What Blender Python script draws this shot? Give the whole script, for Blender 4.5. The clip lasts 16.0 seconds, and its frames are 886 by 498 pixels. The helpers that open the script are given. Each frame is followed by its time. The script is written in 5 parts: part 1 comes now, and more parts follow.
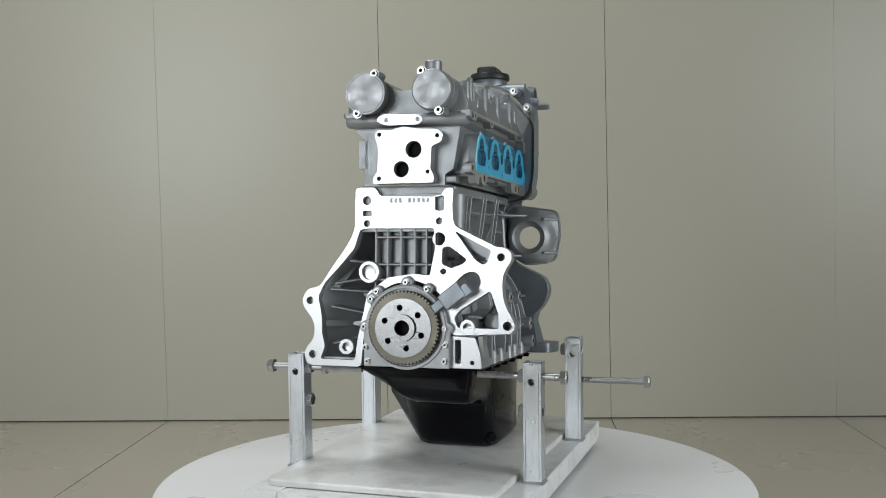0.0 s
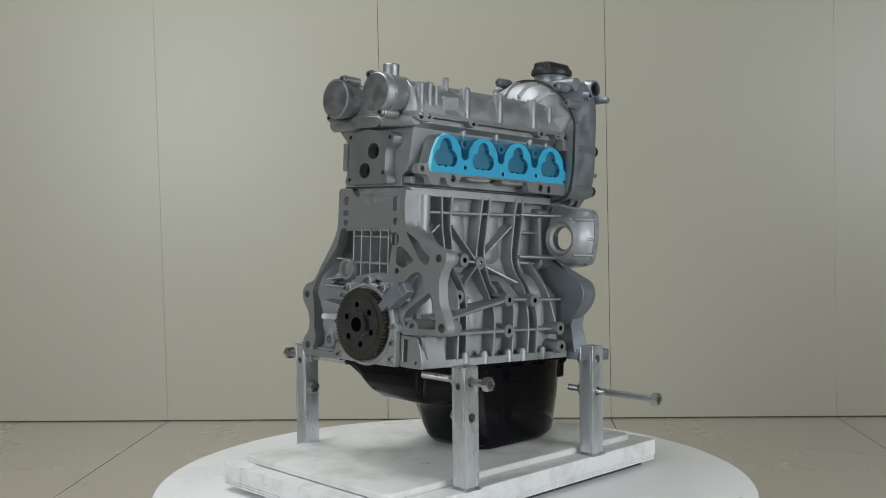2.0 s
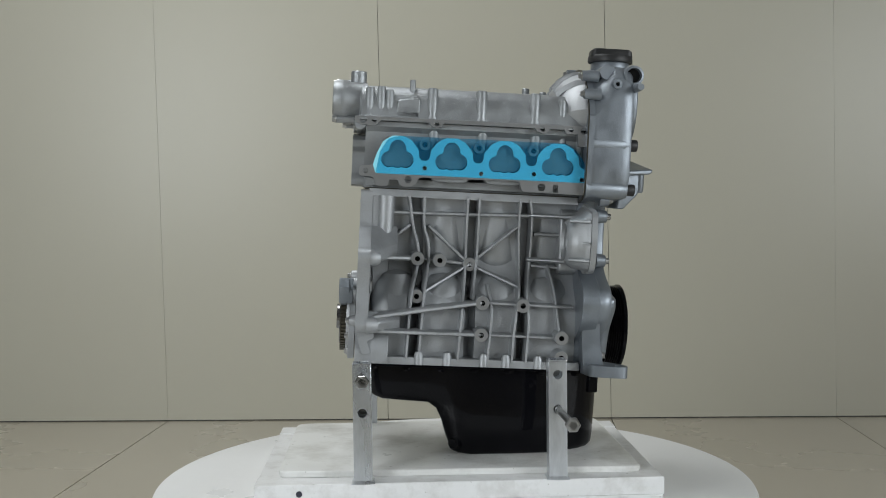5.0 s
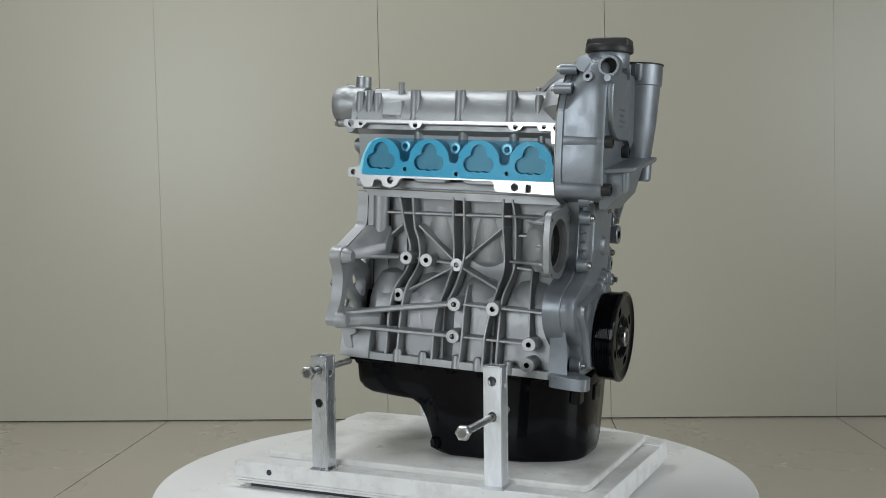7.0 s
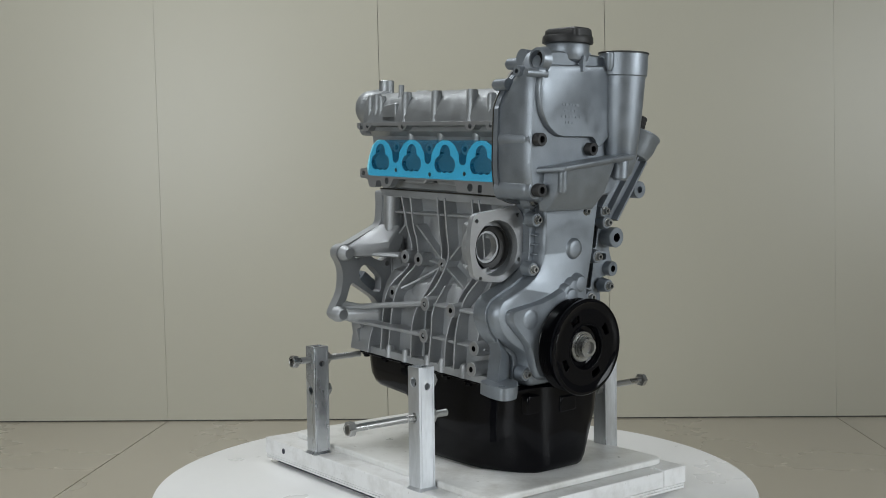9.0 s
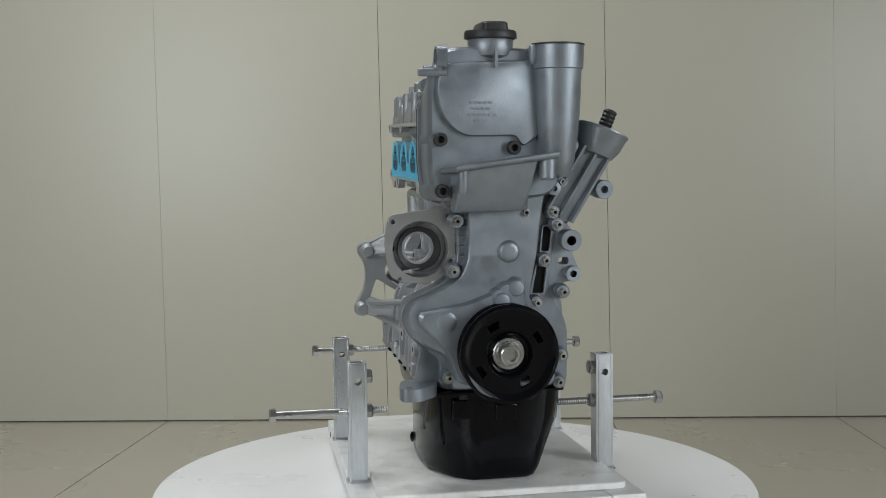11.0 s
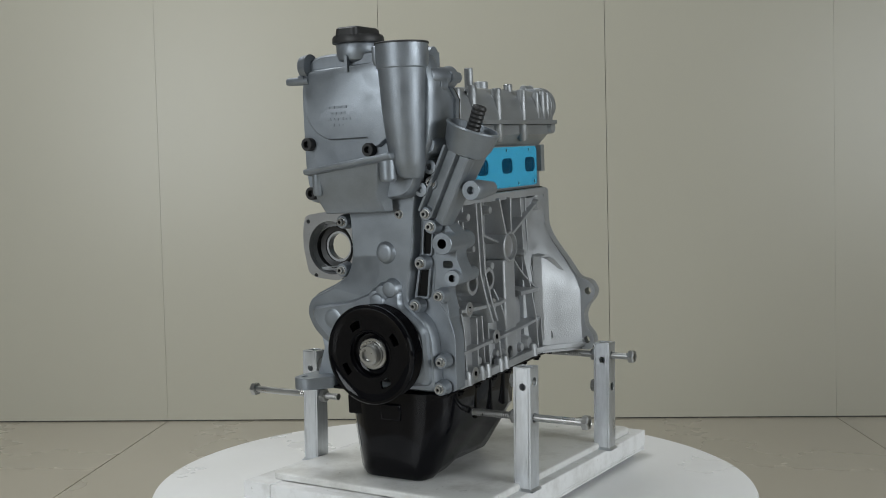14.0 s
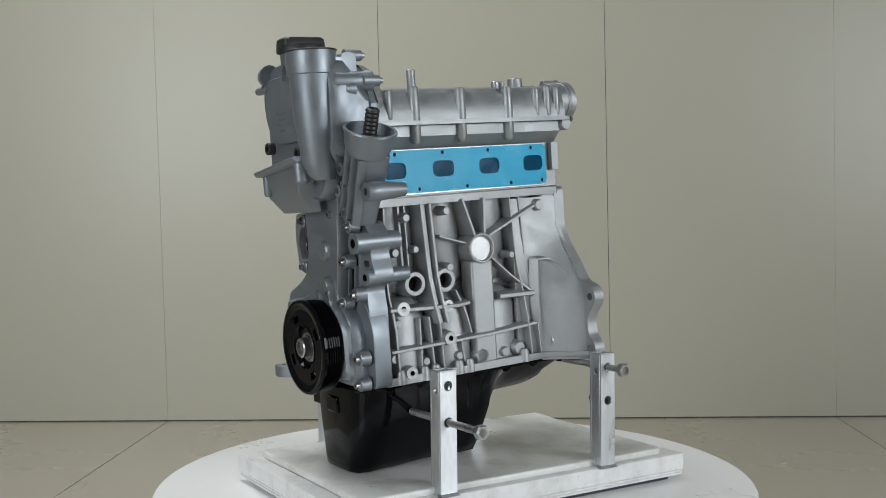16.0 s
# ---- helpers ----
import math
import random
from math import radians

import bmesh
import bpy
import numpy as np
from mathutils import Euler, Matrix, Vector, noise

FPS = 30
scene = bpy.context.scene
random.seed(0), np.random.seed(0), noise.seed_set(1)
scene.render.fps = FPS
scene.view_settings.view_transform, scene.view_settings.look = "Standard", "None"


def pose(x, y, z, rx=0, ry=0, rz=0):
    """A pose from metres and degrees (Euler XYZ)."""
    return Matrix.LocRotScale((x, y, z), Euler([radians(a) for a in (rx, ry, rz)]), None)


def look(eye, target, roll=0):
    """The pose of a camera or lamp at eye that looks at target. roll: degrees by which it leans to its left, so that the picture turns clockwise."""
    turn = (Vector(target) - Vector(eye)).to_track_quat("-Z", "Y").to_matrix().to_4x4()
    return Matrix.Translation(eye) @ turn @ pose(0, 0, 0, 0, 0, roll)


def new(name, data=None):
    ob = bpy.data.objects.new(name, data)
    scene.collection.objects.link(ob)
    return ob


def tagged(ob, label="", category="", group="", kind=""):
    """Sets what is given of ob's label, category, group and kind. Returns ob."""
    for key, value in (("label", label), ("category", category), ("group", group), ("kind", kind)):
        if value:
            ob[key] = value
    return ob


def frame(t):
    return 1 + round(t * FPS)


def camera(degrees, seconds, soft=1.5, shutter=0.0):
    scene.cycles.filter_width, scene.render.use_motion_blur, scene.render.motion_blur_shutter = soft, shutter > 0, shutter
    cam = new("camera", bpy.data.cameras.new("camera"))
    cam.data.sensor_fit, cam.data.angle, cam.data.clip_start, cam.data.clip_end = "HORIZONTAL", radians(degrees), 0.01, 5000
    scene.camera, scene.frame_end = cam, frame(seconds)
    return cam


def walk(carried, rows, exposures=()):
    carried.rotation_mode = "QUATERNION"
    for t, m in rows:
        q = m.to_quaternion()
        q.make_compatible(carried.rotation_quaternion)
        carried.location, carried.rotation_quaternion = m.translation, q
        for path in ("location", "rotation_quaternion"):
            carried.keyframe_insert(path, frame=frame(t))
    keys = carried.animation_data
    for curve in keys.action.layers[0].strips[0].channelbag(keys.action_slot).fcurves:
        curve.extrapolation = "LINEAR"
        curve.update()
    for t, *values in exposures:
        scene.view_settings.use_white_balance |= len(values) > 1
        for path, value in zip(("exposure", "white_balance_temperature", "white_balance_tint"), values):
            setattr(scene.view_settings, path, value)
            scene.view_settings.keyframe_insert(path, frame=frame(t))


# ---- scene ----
import mathutils
import mathutils.geometry

# The camera stands still before the turntable; theta is the turntable's turn.
S = 1.07                    # true size of one plan unit, from the 82 mm cylinder pitch
EYE_Z = 0.79
DISC_Z = EYE_Z - 0.413 * S  # top of the turntable
cam = camera(45.37, 16.0, soft=0.95)
CAM_POSE = pose(0, -1.566 * S, EYE_Z, 87.394, 0.680, 0.430)
# its automatic exposure drifts a little as the bright faces turn past
walk(cam, [(0, CAM_POSE), (16, CAM_POSE)], [(0, 1.16), (0.5, 1.04), (1, 1.08), (1.5, 1.17), (2, 1.24), (4, 1.22), (6.5, 1.14), (8, 1.14), (9, 1.20), (11.5, 1.20), (12.5, 1.17), (14, 1.16), (15, 1.16), (16, 1.24)])


def theta(t):
    return 73.26 - 13.738 * t


# ---- light: three daylight windows beside and behind the camera and an added ceiling fill ----
world = bpy.data.worlds.new("world")
scene.world = world
world.use_nodes = True
world.node_tree.nodes["Background"].inputs["Color"].default_value = (0.75, 0.85, 1.0, 1)
world.node_tree.nodes["Background"].inputs["Strength"].default_value = 0.25
ROOM_X, ROOM_BACK, ROOM_FRONT, ROOM_H = 3.7, -3.4, 2.3, 2.9
WINDOWS = [(-3.3, -1.65, 0.6, 2.4), (2.5, 3.6, 0.6, 2.4)]
EAST_WINDOW = (-3.3, -1.45, 0.6, 2.4)


SKYLIGHT = (0.915, 0.968, 1.0)


def area_lamp(name, m, sx, sy, watts, color):
    lamp = bpy.data.lights.new(name, "AREA")
    lamp.shape, lamp.size, lamp.size_y, lamp.energy, lamp.color = "RECTANGLE", sx, sy, watts, color
    ob = new(name, lamp)
    ob.matrix_world = m
    return ob


for x0, x1, z0, z1 in WINDOWS:
    area_lamp("window_light", look(((x0 + x1) / 2, ROOM_BACK - 0.02, (z0 + z1) / 2), ((x0 + x1) / 2 * 0.3, 0, 0.9)),
              (x1 - x0), (z1 - z0), 30 if x0 < 0 else 5, SKYLIGHT)
y0, y1, z0, z1 = EAST_WINDOW
area_lamp("window_light", look((ROOM_X + 0.02, (y0 + y1) / 2, (z0 + z1) / 2), (0, -0.4, 0.9)), (y1 - y0), (z1 - z0), 36, SKYLIGHT)
# added top fill that brightens wall and turntable; no known lamp hangs here
area_lamp("ceiling_fill", look((-0.75, 0.4, ROOM_H - 0.06), (-0.75, 0.4, 0)), 1.2, 1.2, 15, (0.94, 0.975, 1.0))


# ---- materials ----
def material(name, color, rough=0.5, metal=0.0, grain=0.0, scale=300.0, vary=0.12, bump=0.0, spread=0.1, coat=0.0, stretch=(1, 1, 1)):
    """A surface with colour drift at a large scale, grain and relief at a fine one."""
    m = bpy.data.materials.new(name)
    m.use_nodes = True
    nt = m.node_tree
    n, link = nt.nodes, nt.links.new
    b = n["Principled BSDF"]
    b.inputs["Metallic"].default_value = metal
    b.inputs["Coat Weight"].default_value = coat
    tc = n.new("ShaderNodeTexCoord")
    mp = n.new("ShaderNodeMapping")
    mp.inputs["Scale"].default_value = stretch
    link(tc.outputs["Object"], mp.inputs["Vector"])
    big, fine = n.new("ShaderNodeTexNoise"), n.new("ShaderNodeTexNoise")
    big.inputs["Scale"].default_value, fine.inputs["Scale"].default_value = scale / 14, scale
    big.inputs["Detail"].default_value, fine.inputs["Detail"].default_value = 5, 3
    for t in (big, fine):
        link(mp.outputs["Vector"], t.inputs["Vector"])
    mix = n.new("ShaderNodeMix")
    mix.data_type = "RGBA"
    dark = [c * (1 - vary) for c in color]
    light = [min(1, c * (1 + vary)) for c in color]
    mix.inputs[6].default_value, mix.inputs[7].default_value = (*dark, 1), (*light, 1)
    add = n.new("ShaderNodeMath")
    add.operation = "MULTIPLY_ADD"
    add.inputs[1].default_value = grain
    link(fine.outputs["Fac"], add.inputs[0])
    link(big.outputs["Fac"], add.inputs[2])
    link(add.outputs[0], mix.inputs[0])
    link(mix.outputs[2], b.inputs["Base Color"])
    rr = n.new("ShaderNodeMapRange")
    rr.inputs["From Min"].default_value, rr.inputs["From Max"].default_value = 0.3, 0.7
    rr.inputs["To Min"].default_value, rr.inputs["To Max"].default_value = max(0.02, rough - spread), min(1, rough + spread)
    link(big.outputs["Fac"], rr.inputs["Value"])
    link(rr.outputs[0], b.inputs["Roughness"])
    if bump:
        bp = n.new("ShaderNodeBump")
        bp.inputs["Strength"].default_value, bp.inputs["Distance"].default_value = bump, 0.0006
        link(fine.outputs["Fac"], bp.inputs["Height"])
        link(bp.outputs["Normal"], b.inputs["Normal"])
    return m


def film_material(name, color, clear):
    """Thin coloured plastic film: partly see-through, with a wet gloss."""
    m = bpy.data.materials.new(name)
    m.use_nodes = True
    n, link = m.node_tree.nodes, m.node_tree.links.new
    b = n["Principled BSDF"]
    b.inputs["Base Color"].default_value = (*color, 1)
    b.inputs["Roughness"].default_value = 0.07
    b.inputs["Specular IOR Level"].default_value = 0.32
    tc, wave, bp = n.new("ShaderNodeTexCoord"), n.new("ShaderNodeTexNoise"), n.new("ShaderNodeBump")
    wave.inputs["Scale"].default_value, wave.inputs["Detail"].default_value = 34, 1.5
    bp.inputs["Strength"].default_value, bp.inputs["Distance"].default_value = 0.8, 0.0024
    crease = n.new("ShaderNodeTexVoronoi")
    crease.feature = "DISTANCE_TO_EDGE"
    crease.inputs["Scale"].default_value, crease.inputs["Randomness"].default_value = 46, 1.0
    near, both, warp = n.new("ShaderNodeMapRange"), n.new("ShaderNodeMath"), n.new("ShaderNodeVectorMath")
    near.inputs["From Max"].default_value, near.inputs["To Max"].default_value = 0.045, 0.30
    both.operation, warp.operation = "ADD", "MULTIPLY_ADD"
    warp.inputs[1].default_value = (0.03, 0.03, 0.03)
    link(tc.outputs["Object"], wave.inputs["Vector"])
    link(wave.outputs["Color"], warp.inputs[0])
    link(tc.outputs["Object"], warp.inputs[2])
    link(warp.outputs[0], crease.inputs["Vector"])
    link(crease.outputs["Distance"], near.inputs["Value"])
    link(near.outputs[0], both.inputs[0])
    link(wave.outputs["Fac"], both.inputs[1])
    link(both.outputs[0], bp.inputs["Height"])
    link(bp.outputs["Normal"], b.inputs["Normal"])
    tr, mix = n.new("ShaderNodeBsdfTransparent"), n.new("ShaderNodeMixShader")
    tr.inputs["Color"].default_value = (0.76, 0.94, 0.985, 1)
    mix.inputs[0].default_value = clear
    link(b.outputs[0], mix.inputs[1])
    link(tr.outputs[0], mix.inputs[2])
    link(mix.outputs[0], n["Material Output"].inputs["Surface"])
    return m


def stained(name, color, rough, amount, dirt, scale):
    """A pale surface with soft cloudy smudges and a few small dark scuffs."""
    m = material(name, color, rough, 0.0, 0.4, 170, 0.05, 0.03)
    n, link = m.node_tree.nodes, m.node_tree.links.new
    b = n["Principled BSDF"]
    under = b.inputs["Base Color"].links[0].from_socket
    tc, cloud, spots, ramp, dots = n.new("ShaderNodeTexCoord"), n.new("ShaderNodeTexNoise"), n.new("ShaderNodeTexNoise"), n.new("ShaderNodeMapRange"), n.new("ShaderNodeMapRange")
    cloud.inputs["Scale"].default_value, cloud.inputs["Detail"].default_value, cloud.inputs["Roughness"].default_value = scale, 7, 0.62
    spots.inputs["Scale"].default_value, spots.inputs["Detail"].default_value = 130, 4
    for r, lo, hi, top in ((ramp, 0.47, 0.72, amount), (dots, 0.69, 0.76, 0.75)):
        r.inputs["From Min"].default_value, r.inputs["From Max"].default_value, r.inputs["To Max"].default_value = lo, hi, top
    top = n.new("ShaderNodeMath")
    top.operation = "MAXIMUM"
    mix = n.new("ShaderNodeMix")
    mix.data_type = "RGBA"
    for t, r, k in ((cloud, ramp, 0), (spots, dots, 1)):
        link(tc.outputs["Object"], t.inputs["Vector"])
        link(t.outputs["Fac"], r.inputs["Value"])
        link(r.outputs[0], top.inputs[k])
    link(top.outputs[0], mix.inputs[0])
    link(under, mix.inputs[6])
    mix.inputs[7].default_value = (*dirt, 1)
    link(mix.outputs[2], b.inputs["Base Color"])
    return m


CAST = material("cast_aluminium", (0.335, 0.345, 0.353), 0.50, 0.70, 0.7, 600, 0.24, 0.7)
COVER = material("die_cast_aluminium", (0.215, 0.237, 0.260), 0.43, 0.64, 0.6, 700, 0.24, 0.32)
HEAD = material("cast_head_aluminium", (0.305, 0.318, 0.326), 0.45, 0.72, 0.6, 700, 0.20, 0.7)
MACHINED = material("machined_aluminium", (0.45, 0.455, 0.46), 0.30, 0.78, 0.6, 700, 0.06, 0.06, 0.02, stretch=(1, 0.3, 1.5))
STEEL = material("zinc_plated_steel", (0.38, 0.38, 0.37), 0.32, 0.95, 0.5, 400, 0.15, 0.15)
GALV = material("galvanised_steel_tube", (0.54, 0.56, 0.58), 0.32, 0.85, 0.6, 200, 0.34, 0.15, 0.2, stretch=(1, 1, 0.25))
GROUND = material("ground_steel", (0.19, 0.19, 0.19), 0.24, 1.0, 0.5, 600, 0.06, 0.1, 0.05)
LAPPED = material("lapped_aluminium", (0.40, 0.405, 0.41), 0.36, 0.92, 0.4, 500, 0.12, 0.1, 0.06)
MOTTLED = material("mottled_aluminium", (0.25, 0.255, 0.26), 0.46, 0.9, 0.4, 900, 0.3, 0.2, 0.12)
DARKSTEEL = material("dark_ring_steel", (0.105, 0.098, 0.078), 0.38, 0.9, 0.5, 500, 0.15, 0.1)
BLACK = material("black_enamel", (0.003, 0.003, 0.004), 0.09, 0.0, 0.3, 240, 0.3, 0.0, 0.03)
BLACK.node_tree.nodes["Principled BSDF"].inputs["Specular IOR Level"].default_value = 0.15
RUBBER = material("black_plastic", (0.018, 0.018, 0.018), 0.5, 0.0, 0.3, 500, 0.25, 0.15)
# near-black colour stands in for the shade inside holes and bores
HOLE = material("shaded_bore", (0.009, 0.009, 0.009), 0.6, 0.0, 0.3, 300, 0.2)
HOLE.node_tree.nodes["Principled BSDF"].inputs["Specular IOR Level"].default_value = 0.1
# port casting with its unlit depth painted in as a dark colour
PORT = material("shaded_port_casting", (0.028, 0.028, 0.028), 0.6, 0.3, 0.4, 400, 0.2, 0.2)
FILM = film_material("blue_film", (0.016, 0.24, 0.48), 0.85)
BOND = material("light_blue_film_glue", (0.30, 0.78, 0.95), 0.35, 0.0, 0.5, 160, 0.10, 0.1)
WHITEPAINT = stained("white_paint", (0.80, 0.80, 0.79), 0.42, 0.40, (0.42, 0.40, 0.36), 30)
SLABMAT = stained("white_slab", (0.78, 0.78, 0.755), 0.36, 0.62, (0.36, 0.34, 0.29), 11)
DISC = material("turntable_laminate", (0.90, 0.90, 0.89), 0.33, 0.0, 0.3, 60, 0.05)
PLANK = material("dark_underlay", (0.03, 0.03, 0.045), 0.6, 0.0, 0.4, 120, 0.2)
WALL_TILE = material("glazed_wall_tile", (0.438, 0.419, 0.344), 0.30, 0.0, 0.5, 14, 0.02, 0.0, 0.01)
WALL_TILE.node_tree.nodes["Principled BSDF"].inputs["Specular IOR Level"].default_value = 0.35
FLOOR_TILE = material("polished_floor_tile", (0.500, 0.458, 0.372), 0.28, 0.0, 0.3, 22, 0.012, 0.0, 0.02)
GROUT = material("dark_grout", (0.085, 0.08, 0.07), 0.8, 0.0, 0.5, 200, 0.2)
PLASTER = material("grey_plaster", (0.20, 0.20, 0.195), 0.7, 0.0, 0.5, 40, 0.04, 0.05)


# ---- mesh helpers (plan units; part() scales to metres) ----
def part(name, bm, mats, parent, label="", bevel=0.0, angle=35, scale=S):
    bmesh.ops.recalc_face_normals(bm, faces=bm.faces)
    me = bpy.data.meshes.new(name)
    bm.to_mesh(me)
    bm.free()
    me.transform(Matrix.Scale(scale, 4))
    for m in (mats if isinstance(mats, (list, tuple)) else [mats]):
        me.materials.append(m)
    me.polygons.foreach_set("use_smooth", [True] * len(me.polygons))
    me.set_sharp_from_angle(angle=radians(angle))
    ob = new(name, me)
    if parent:
        ob.parent = parent
    if label:
        ob["label"] = label
    if bevel:
        mod = ob.modifiers.new("edge", "BEVEL")
        mod.width, mod.segments, mod.limit_method, mod.angle_limit = bevel * scale, 2, "ANGLE", radians(40)
        mod.harden_normals = False
    return ob


def thing(name, label, category, group="", kind=""):
    return tagged(new(name), label, category, group, kind)


def circ(a, b, r, n=18, a0=0.0):
    return [(a + r * math.cos(a0 + 2 * math.pi * i / n), b + r * math.sin(a0 + 2 * math.pi * i / n)) for i in range(n)]


def rnd(poly, r, n=4):
    """The polygon with its corners rounded."""
    out, k = [], len(poly)
    for i in range(k):
        p, a, b = Vector(poly[i]), Vector(poly[i - 1]), Vector(poly[(i + 1) % k])
        u, v = a - p, b - p
        d = min(r, u.length * 0.45, v.length * 0.45)
        p0, p1 = p + u.normalized() * d, p + v.normalized() * d
        for j in range(n + 1):
            t = j / n
            out.append(tuple(p0 * (1 - t) ** 2 + p * 2 * t * (1 - t) + p1 * t * t))
    return out


AXES = {"x": lambda a, b, d: (d, a, b), "y": lambda a, b, d: (a, d, b), "z": lambda a, b, d: (a, b, d)}


def add_plate(bm, axis, outer, holes, d0, d1, m0=0, m1=0, side=0, xf=None):
    """A flat plate with holes, from d0 to d1 along its axis; m0, m1, side: material slots."""
    f3 = AXES[axis]
    loops = [outer, *holes]
    tris = mathutils.geometry.tessellate_polygon([[Vector((a, b, 0)) for a, b in lp] for lp in loops])
    flat = [p for lp in loops for p in lp]
    mk = lambda d: [bm.verts.new(xf @ Vector(f3(a, b, d)) if xf else f3(a, b, d)) for a, b in flat]
    va, vb = mk(d0), mk(d1)
    for t in tris:
        for vs, mi in ((va, m0), (vb, m1)):
            try:
                bm.faces.new([vs[i] for i in t]).material_index = mi
            except ValueError:
                pass
    o = 0
    for lp in loops:
        for i in range(len(lp)):
            j = (i + 1) % len(lp)
            bm.faces.new((va[o + i], va[o + j], vb[o + j], vb[o + i])).material_index = side
        o += len(lp)


def add_rings(bm, rings, caps=(0, 0), side=0):
    """Skin through rings of equal length; caps: slots of the end faces or None."""
    vs = [[bm.verts.new(p) for p in r] for r in rings]
    n = len(vs[0])
    for a, b in zip(vs, vs[1:]):
        for i in range(n):
            bm.faces.new((a[i], a[(i + 1) % n], b[(i + 1) % n], b[i])).material_index = side
    if caps[0] is not None:
        bm.faces.new(vs[0]).material_index = caps[0]
    if caps[1] is not None:
        bm.faces.new(vs[-1]).material_index = caps[1]


def frame_of(d):
    d = Vector(d).normalized()
    u = d.cross(Vector((0, 0, 1)) if abs(d.z) < 0.9 else Vector((1, 0, 0))).normalized()
    return d, u, d.cross(u)


def add_lathe(bm, p, d, prof, n=28, caps=(0, 0), side=0):
    """A turned shape about the axis d through p; prof: (along, radius) pairs."""
    p, (d, u, v) = Vector(p), frame_of(d)
    add_rings(bm, [[p + d * h + (u * math.cos(2 * math.pi * i / n) + v * math.sin(2 * math.pi * i / n)) * r for i in range(n)]
                   for h, r in prof], caps, side)


def add_cyl(bm, p0, p1, r0, r1=None, n=20, cap0=0, cap1=0, side=0):
    p0, p1 = Vector(p0), Vector(p1)
    L = (p1 - p0).length
    add_lathe(bm, p0, p1 - p0, [(0, r0), (L, r0 if r1 is None else r1)], n, (cap0, cap1), side)


def add_boss(bm, p, d, r, L, hole=0.0, face=1, n=18, flare=1.25, dark=2):
    """A screw boss ending at p, facing d, with a machined face and a threaded hole."""
    prof = [(-L, r * flare), (-L * 0.3, r * 1.04), (-0.0006, r), (0, r * 0.94)]
    if hole:
        add_lathe(bm, p, d, prof, n, (0, None), 0)
        add_lathe(bm, p, d, [(0, r * 0.94), (0, hole), (0.0001, hole)], n, (None, None), face)
        add_lathe(bm, p, d, [(0, hole), (-0.008, hole * 0.9)], n, (None, dark), dark)
    else:
        add_lathe(bm, p, d, prof, n, (0, face), 0)


def add_box(bm, c, size, rot=None, mi=0):
    m = Matrix.Translation(c) @ (rot.to_4x4() if rot else Matrix()) @ Matrix.Diagonal((*size, 1))
    for f in {f for v in bmesh.ops.create_cube(bm, size=1, matrix=m)["verts"] for f in v.link_faces}:
        f.material_index = mi


def add_rib(bm, pts, w, h, out, mi=0, taper=0.7):
    """A rib along a polyline, w wide at its root, standing h high towards out."""
    out = Vector(out).normalized()
    pts = [Vector(p) for p in pts]
    rings = []
    for i, p in enumerate(pts):
        t = (pts[min(i + 1, len(pts) - 1)] - pts[max(i - 1, 0)]).normalized()
        s = t.cross(out).normalized()
        a, b = w / 2, w / 2 * taper
        rings.append([p - s * a, p - s * b + out * h * 0.8, p - s * b * 0.55 + out * h, p + s * b * 0.55 + out * h, p + s * b + out * h * 0.8, p + s * a])
    add_rings(bm, rings, (mi, mi), mi)


def smooth_path(pts, n=4):
    """Points along a Catmull-Rom curve through pts."""
    P = [Vector(p) for p in pts]
    P = [2 * P[0] - P[1], *P, 2 * P[-1] - P[-2]]
    out = []
    for i in range(1, len(P) - 2):
        for k in range(n):
            t = k / n
            out.append(0.5 * ((2 * P[i]) + (P[i + 1] - P[i - 1]) * t + (2 * P[i - 1] - 5 * P[i] + 4 * P[i + 1] - P[i + 2]) * t * t
                              + (3 * P[i] - P[i - 1] - 3 * P[i + 1] + P[i + 2]) * t ** 3))
    return out + [P[-2]]


def hexagon(bm, p, d, r, L, mi=0, washer=0.0):
    """A hexagon head or nut from p along d, with chamfered end."""
    p = Vector(p)
    d = Vector(d).normalized()
    if washer:
        add_lathe(bm, p, d, [(0, washer), (0.0015, washer)], 20, (mi, mi), mi)
    add_lathe(bm, p, d, [(0, r), (L * 0.82, r), (L, r * 0.86)], 6, (mi, mi), mi)


def torx(bm, p, d, r, L, mi=0, dark=1):
    """A flanged screw head with a socket."""
    add_lathe(bm, p, d, [(0, r * 1.35), (0.0015, r * 1.3), (0.0016, r), (L, r * 0.94), (L, r * 0.5), (L * 0.6, r * 0.46)], 16, (mi, dark), mi)

# ---- the room ----
def box_part(name, lo, hi, mat, parent=None, label="", bevel=0.0):
    bm = bmesh.new()
    add_box(bm, [(a + b) / 2 for a, b in zip(lo, hi)], [b - a for a, b in zip(lo, hi)])
    return part(name, bm, mat, parent, label, bevel, scale=1)


TILE = 0.8
floor = tagged(box_part("floor", (-ROOM_X, ROOM_BACK, -0.12), (ROOM_X, 2.25, -0.007), GROUT), "floor of polished beige tiles with dark joints", "floor", kind="structure")
wall_n = tagged(box_part("wall_north", (-ROOM_X, 0.008, 0), (ROOM_X, 0.16, ROOM_H), GROUT), "wall clad in large beige glazed tiles", "wall", kind="structure")
wall_n.matrix_world = pose(0, 2.12, 0, 0, 0, -1.08)
tagged(box_part("wall_west", (-ROOM_X - 0.15, ROOM_BACK, 0), (-ROOM_X, 2.4, ROOM_H), PLASTER), "plain grey plastered side wall", "wall", kind="structure")
bm = bmesh.new()
y0, y1, z0, z1 = EAST_WINDOW
